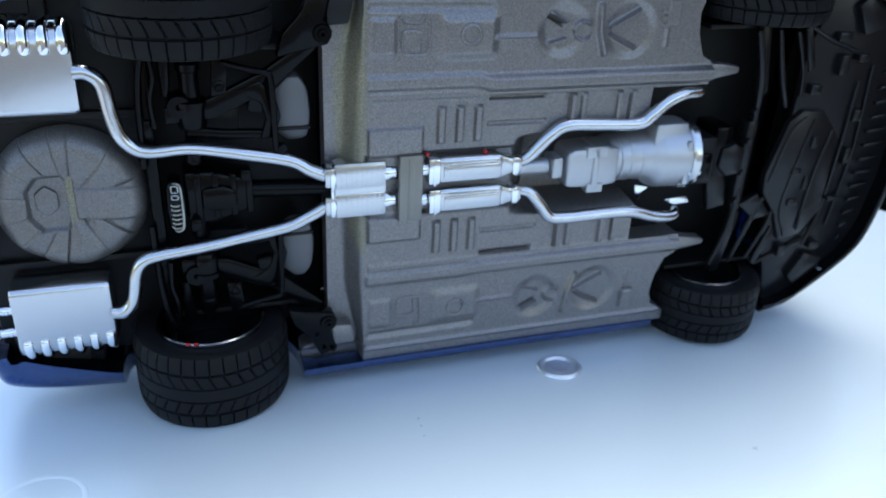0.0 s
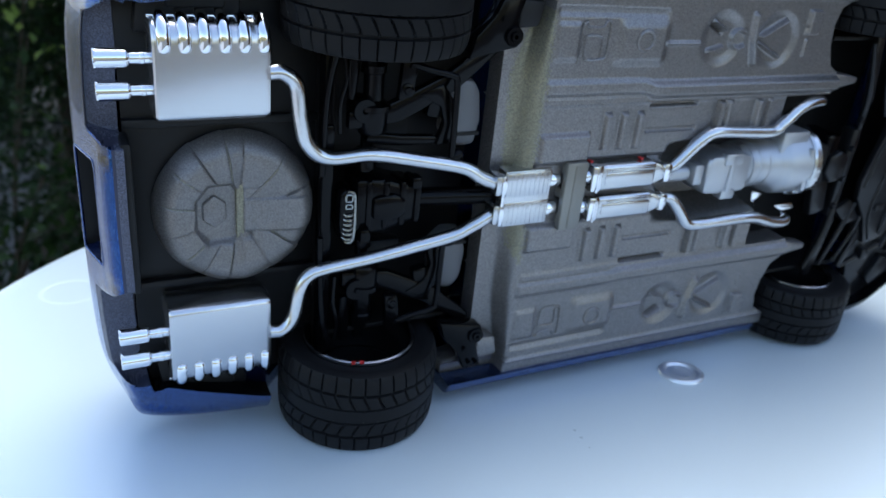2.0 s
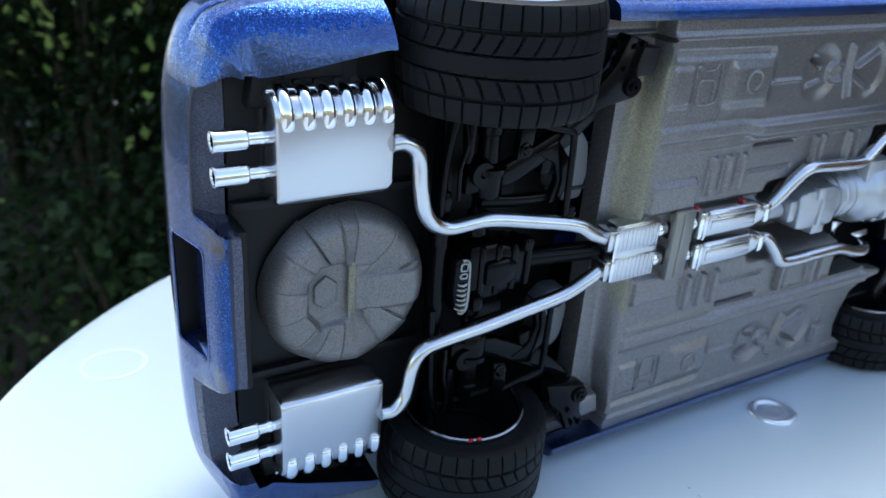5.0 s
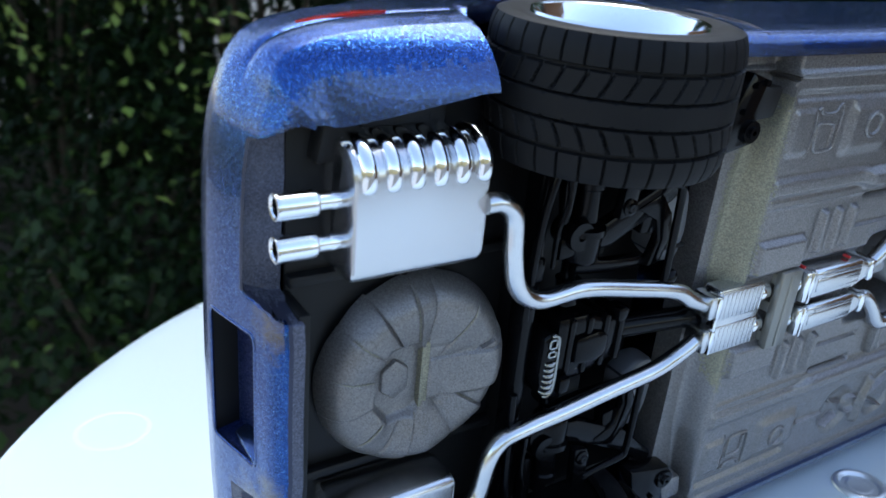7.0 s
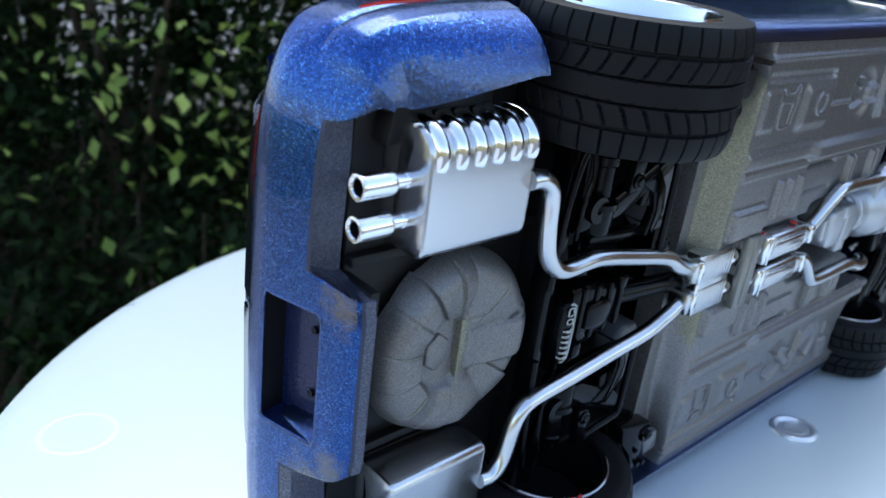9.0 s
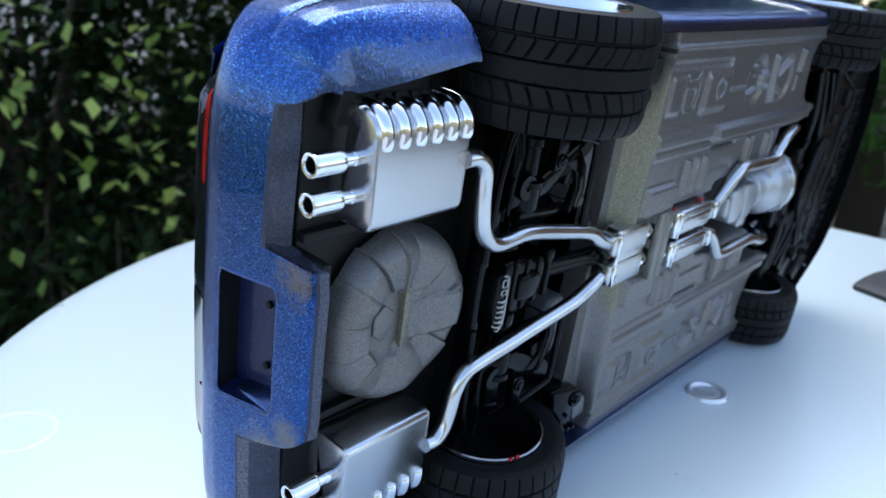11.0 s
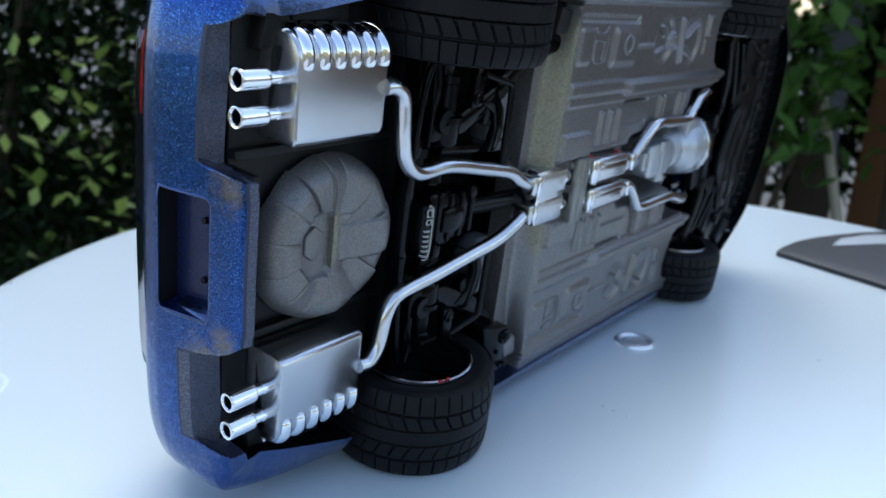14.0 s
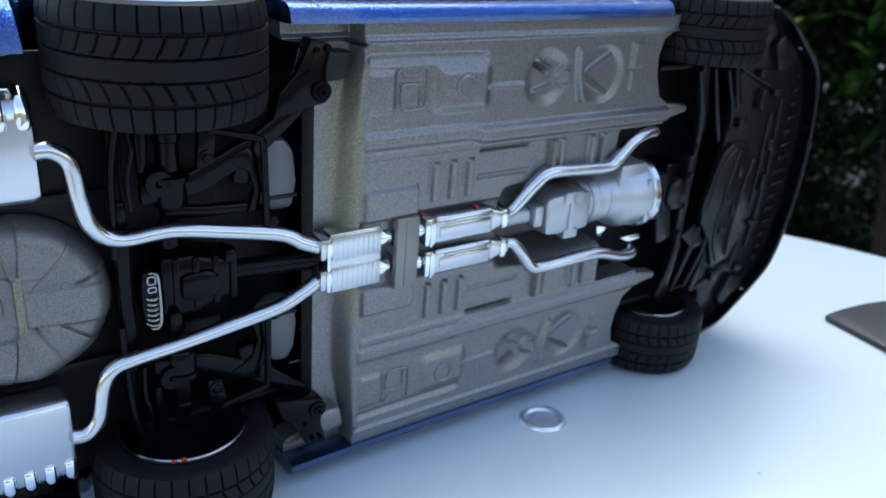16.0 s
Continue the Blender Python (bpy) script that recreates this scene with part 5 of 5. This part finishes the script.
def leaf_material(name, lo, hi, bright):
    m = material(name, lo, 0.55, spec=0.15)
    info = add(m, "ShaderNodeNewGeometry")
    r = add(m, "ShaderNodeValToRGB")
    r.color_ramp.elements[0].color, r.color_ramp.elements[1].color = (*lo, 1), (*bright, 1)
    r.color_ramp.elements.new(0.965).color = (*hi, 1)
    wire(m, info.outputs["Random Per Island"], r.inputs["Fac"])
    wire(m, r.outputs["Color"], bsdf(m).inputs["Base Color"])
    t = add(m, "ShaderNodeBsdfTranslucent")
    wire(m, r.outputs["Color"], t.inputs["Color"])
    mix = add(m, "ShaderNodeMixShader", Fac=0.4)
    out = m.node_tree.nodes["Material Output"]
    wire(m, bsdf(m).outputs["BSDF"], mix.inputs[1])
    wire(m, t.outputs["BSDF"], mix.inputs[2])
    wire(m, mix.outputs["Shader"], out.inputs["Surface"])
    return m


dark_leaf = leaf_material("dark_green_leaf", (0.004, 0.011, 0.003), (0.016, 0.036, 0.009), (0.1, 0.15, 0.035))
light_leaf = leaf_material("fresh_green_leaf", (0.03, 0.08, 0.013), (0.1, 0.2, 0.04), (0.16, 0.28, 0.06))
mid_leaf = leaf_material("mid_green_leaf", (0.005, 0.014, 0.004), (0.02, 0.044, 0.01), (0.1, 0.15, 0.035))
# sunlight on hedge leaves, put into a yellow-green to near-white leaf colour
sunny_leaf = leaf_material("sunlit_tint_leaf", (0.1, 0.17, 0.03), (0.36, 0.45, 0.12), (0.85, 0.88, 0.6))
rng = np.random.default_rng(7)


def leaves(name, centres, size, mat, parent, label=""):
    """Folded pointed leaves, four triangles each, round the given places (metres)."""
    n = len(centres)
    yaw, tip = rng.uniform(0, 2 * np.pi, n), rng.normal(-0.5, 0.5, n)
    ahead = np.stack([np.cos(yaw) * np.cos(tip), np.sin(yaw) * np.cos(tip), np.sin(tip)], -1)
    across = np.stack([-np.sin(yaw), np.cos(yaw), rng.normal(0, 0.4, n)], -1)
    across /= np.linalg.norm(across, axis=1)[:, None]
    up = np.cross(ahead, across)
    s = size * rng.uniform(0.6, 1.3, n)[:, None]
    c = np.asarray(centres)
    pts = np.stack([c, c + s * (0.5 * ahead + 0.3 * across + 0.1 * up), c + s * ahead, c + s * (0.5 * ahead - 0.3 * across + 0.1 * up)], 1).reshape(-1, 3)
    faces = np.stack([np.arange(n) * 4 + k for k in range(4)], -1)
    tri = np.concatenate([faces[:, [0, 1, 2]], faces[:, [0, 2, 3]]])
    me = bpy.data.meshes.new(name)
    me.from_pydata(pts.tolist(), [], tri.tolist())
    me.materials.append(mat)
    ob = new(name, me)
    ob.parent = parent
    tagged(ob, label, kind="stuff")
    return ob


GROUND = -0.72
bm = bmesh.new()
sheet(bm, [[(100 * x, 100 * y, 100 * GROUND) for x in (-60, -5, -2, 0, 2, 5, 60)] for y in (-60, -5, -2, 0, 1.2, 3, 6, 60)])
ground = tagged(part("ground", bm, paving), "grey concrete garden paving", "ground", kind="structure")
# sunlight on the western ground is put into this pale colour; brightens bumper reflections
pale_slab = garden_material("pale_sunlit_patio_slab", (0.46, 0.46, 0.45), (0.58, 0.57, 0.56), 5)
bm = bmesh.new()
prism(bm, [(-310, -400), (-55, -400), (-55, 85), (-75, 150), (-310, 320)], 100 * GROUND + 0.3, 100 * GROUND + 3, "z", 0.5)
tagged(part("patio", bm, pale_slab), "concrete patio slab beside the planting bed, coloured pale to stand for sunlit ground", "patio", kind="structure")
bm = bmesh.new()
prism(bm, [(-58, 95), (20, 90), (130, 110), (185, 105), (260, 230), (200, 420), (-60, 460), (-135, 330)], 100 * GROUND + 0.4, 100 * GROUND + 6, "z", 1.5)
tagged(part("planting_bed", bm, soil), "dark earth planting bed", "soil", kind="structure")


def shrub(x, y, radius, height, count, mat, label, size=0.045, low=0.05, stems=7):
    base = tagged(new("shrub"), label, "shrub", group="shrubs round the garden")
    base.location = (x, y, GROUND)
    bm = bmesh.new()
    for k in range(stems):
        w = 2 * math.pi * k / 7 + 0.4 * k
        reach = radius * (0.35 + 0.4 * ((k * 37) % 10) / 10)
        top = height * (0.55 + 0.4 * ((k * 53) % 10) / 10)
        pts = [(0, 0, 0), (30 * reach * math.cos(w), 30 * reach * math.sin(w), 45 * top), (100 * reach * math.cos(w), 100 * reach * math.sin(w), 100 * top)]
        tube(bm, pts, [1.6, 1.0, 0.4] if stems > 3 else [0.5, 0.35, 0.15], 7, 5)
    part("stem", bm, bark, base)
    blobs = []
    for k in range(70):
        w, h = rng.uniform(0, 2 * np.pi), rng.uniform(low, 1.0)
        r = radius * math.sqrt(rng.uniform(0.05, 1)) * (1.0 - 0.45 * h * h)
        blobs.append((r * math.cos(w), r * math.sin(w), height * h, rng.uniform(0.1, 0.22)))
    pick = rng.integers(0, len(blobs), count)
    b = np.array(blobs)[pick]
    places = b[:, :3] + rng.normal(0, 0.55, (count, 3)) * b[:, 3:4]
    places[:, 2] = np.clip(places[:, 2], 0.02, None)
    leaves("foliage", places, size, mat, base)
    return base


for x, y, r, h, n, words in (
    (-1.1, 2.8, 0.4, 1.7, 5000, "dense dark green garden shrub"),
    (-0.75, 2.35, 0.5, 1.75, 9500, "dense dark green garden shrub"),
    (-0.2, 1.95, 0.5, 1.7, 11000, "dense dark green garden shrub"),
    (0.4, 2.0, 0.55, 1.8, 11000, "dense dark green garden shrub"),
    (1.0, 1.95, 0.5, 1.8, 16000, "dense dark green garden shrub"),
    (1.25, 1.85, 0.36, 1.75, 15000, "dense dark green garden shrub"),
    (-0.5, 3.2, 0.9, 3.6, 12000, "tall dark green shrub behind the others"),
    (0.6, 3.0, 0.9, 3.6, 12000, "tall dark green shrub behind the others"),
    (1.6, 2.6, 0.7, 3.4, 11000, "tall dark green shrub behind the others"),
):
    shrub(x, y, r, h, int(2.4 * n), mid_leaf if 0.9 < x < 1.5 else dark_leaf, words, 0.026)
# clumps added where the hedge catches sun; their pale colour carries that light
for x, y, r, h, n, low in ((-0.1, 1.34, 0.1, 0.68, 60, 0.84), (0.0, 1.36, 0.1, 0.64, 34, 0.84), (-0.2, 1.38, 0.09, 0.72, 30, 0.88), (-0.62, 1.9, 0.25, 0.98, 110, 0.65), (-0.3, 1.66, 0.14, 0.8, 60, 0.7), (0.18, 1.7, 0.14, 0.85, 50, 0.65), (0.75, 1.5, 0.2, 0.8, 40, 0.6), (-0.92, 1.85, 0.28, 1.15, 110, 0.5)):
    shrub(x, y, r, h, n, sunny_leaf, "slender clump of hedge leaves, coloured yellow-green to near white as if sunlit", 0.032, low, 2)
for x, y, r, h in ((-0.85, 1.6, 0.3, 0.5), (-0.45, 1.45, 0.28, 0.42), (-0.1, 1.4, 0.25, 0.4), (0.3, 1.45, 0.25, 0.38)):
    shrub(x, y, r, h, 1500, mid_leaf, "low dark green plant at the bed's edge", 0.03, 0.1, 5)
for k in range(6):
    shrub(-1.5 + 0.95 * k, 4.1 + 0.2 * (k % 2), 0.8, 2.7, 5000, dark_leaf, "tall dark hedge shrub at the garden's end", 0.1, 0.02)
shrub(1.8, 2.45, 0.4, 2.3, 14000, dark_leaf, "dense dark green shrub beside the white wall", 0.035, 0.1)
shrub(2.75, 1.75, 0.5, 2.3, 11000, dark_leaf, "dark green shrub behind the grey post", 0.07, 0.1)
shrub(1.85, 1.18, 0.22, 1.6, 1100, dark_leaf, "dark green bush hanging over the wooden boards", 0.06, 0.55)
shrub(1.56, 1.4, 0.22, 1.15, 620, light_leaf, "loose fresh green bush before the white wall", 0.075, 0.5)
shrub(1.34, 1.47, 0.12, 1.15, 300, light_leaf, "loose fresh green bush before the white wall", 0.065, 0.6)

TURN = Matrix.Rotation(radians(-55), 4, "Z")
bm = bmesh.new()
box(bm, -45, -1, -8, 8, 100 * GROUND, 180, 0.5)
wall = tagged(part("wall_east", bm, white_wall), "white rendered garden wall", "wall", kind="structure")
wall.matrix_world = Matrix.Translation((2.25, 1.9, 0)) @ TURN
post = tagged(new("post"), "weathered grey square post on a brown block", "post")
post.matrix_world = Matrix.Translation((2.01, 1.54, 0)) @ TURN
bm = bmesh.new()
box(bm, -5, 5, -5, 5, 100 * GROUND + 45, 180, 0.6)
part("shaft", bm, post_paint, post)
bm = bmesh.new()
box(bm, -6.5, 6.5, -6.5, 6.5, 100 * GROUND, 100 * GROUND + 46, 0.8)
part("block", bm, bark, post)
screen = tagged(new("wooden_screen"), "brown stained wooden board screen", "screen")
screen.matrix_world = Matrix.Translation((2.03, 1.37, 0)) @ Matrix.Rotation(radians(-62), 4, "Z")
for k in range(7):
    bm = bmesh.new()
    box(bm, 9 * k - 4, 9 * k + 4.4, 0.3 * (k % 2), 2.4, 100 * GROUND, 100, 0.4)
    part("board", bm, brown_wood, screen)
bm = bmesh.new()
tube(bm, [(180, 118, 100 * GROUND), (168, 135, 0)], 1.3, 10, 1)
tagged(part("stake", bm, pale_wood), "pale wooden stake leaning on the post", "stake")

# unseen walls and fence, added to close the garden and shape reflections
added_wall_render = garden_material("ochre_added_wall_render", (0.33, 0.28, 0.14), (0.45, 0.38, 0.2), 3)
bm = bmesh.new()
box(bm, -600, 600, -640, -615, 100 * GROUND, 110, 1)
tagged(part("unseen_wall_south", bm, added_wall_render), "unseen ochre rendered wall, added behind the camera to shape reflections", "wall", kind="structure")
# added out of view: keeps bright horizon sky off the pan and mufflers
bm = bmesh.new()
box(bm, 268, 276, -95, 105, 100 * GROUND, 125, 1)
tagged(part("light_block_east", bm, brown_wood), "unseen brown stained fence, added to block the low eastern sky", "fence", kind="structure")
bm = bmesh.new()
box(bm, -330, -315, -615, 330, 100 * GROUND, 12, 1)
tagged(part("unseen_wall_west", bm, added_wall_render), "unseen low ochre wall, added to bound the western sky in reflections", "wall", kind="structure")
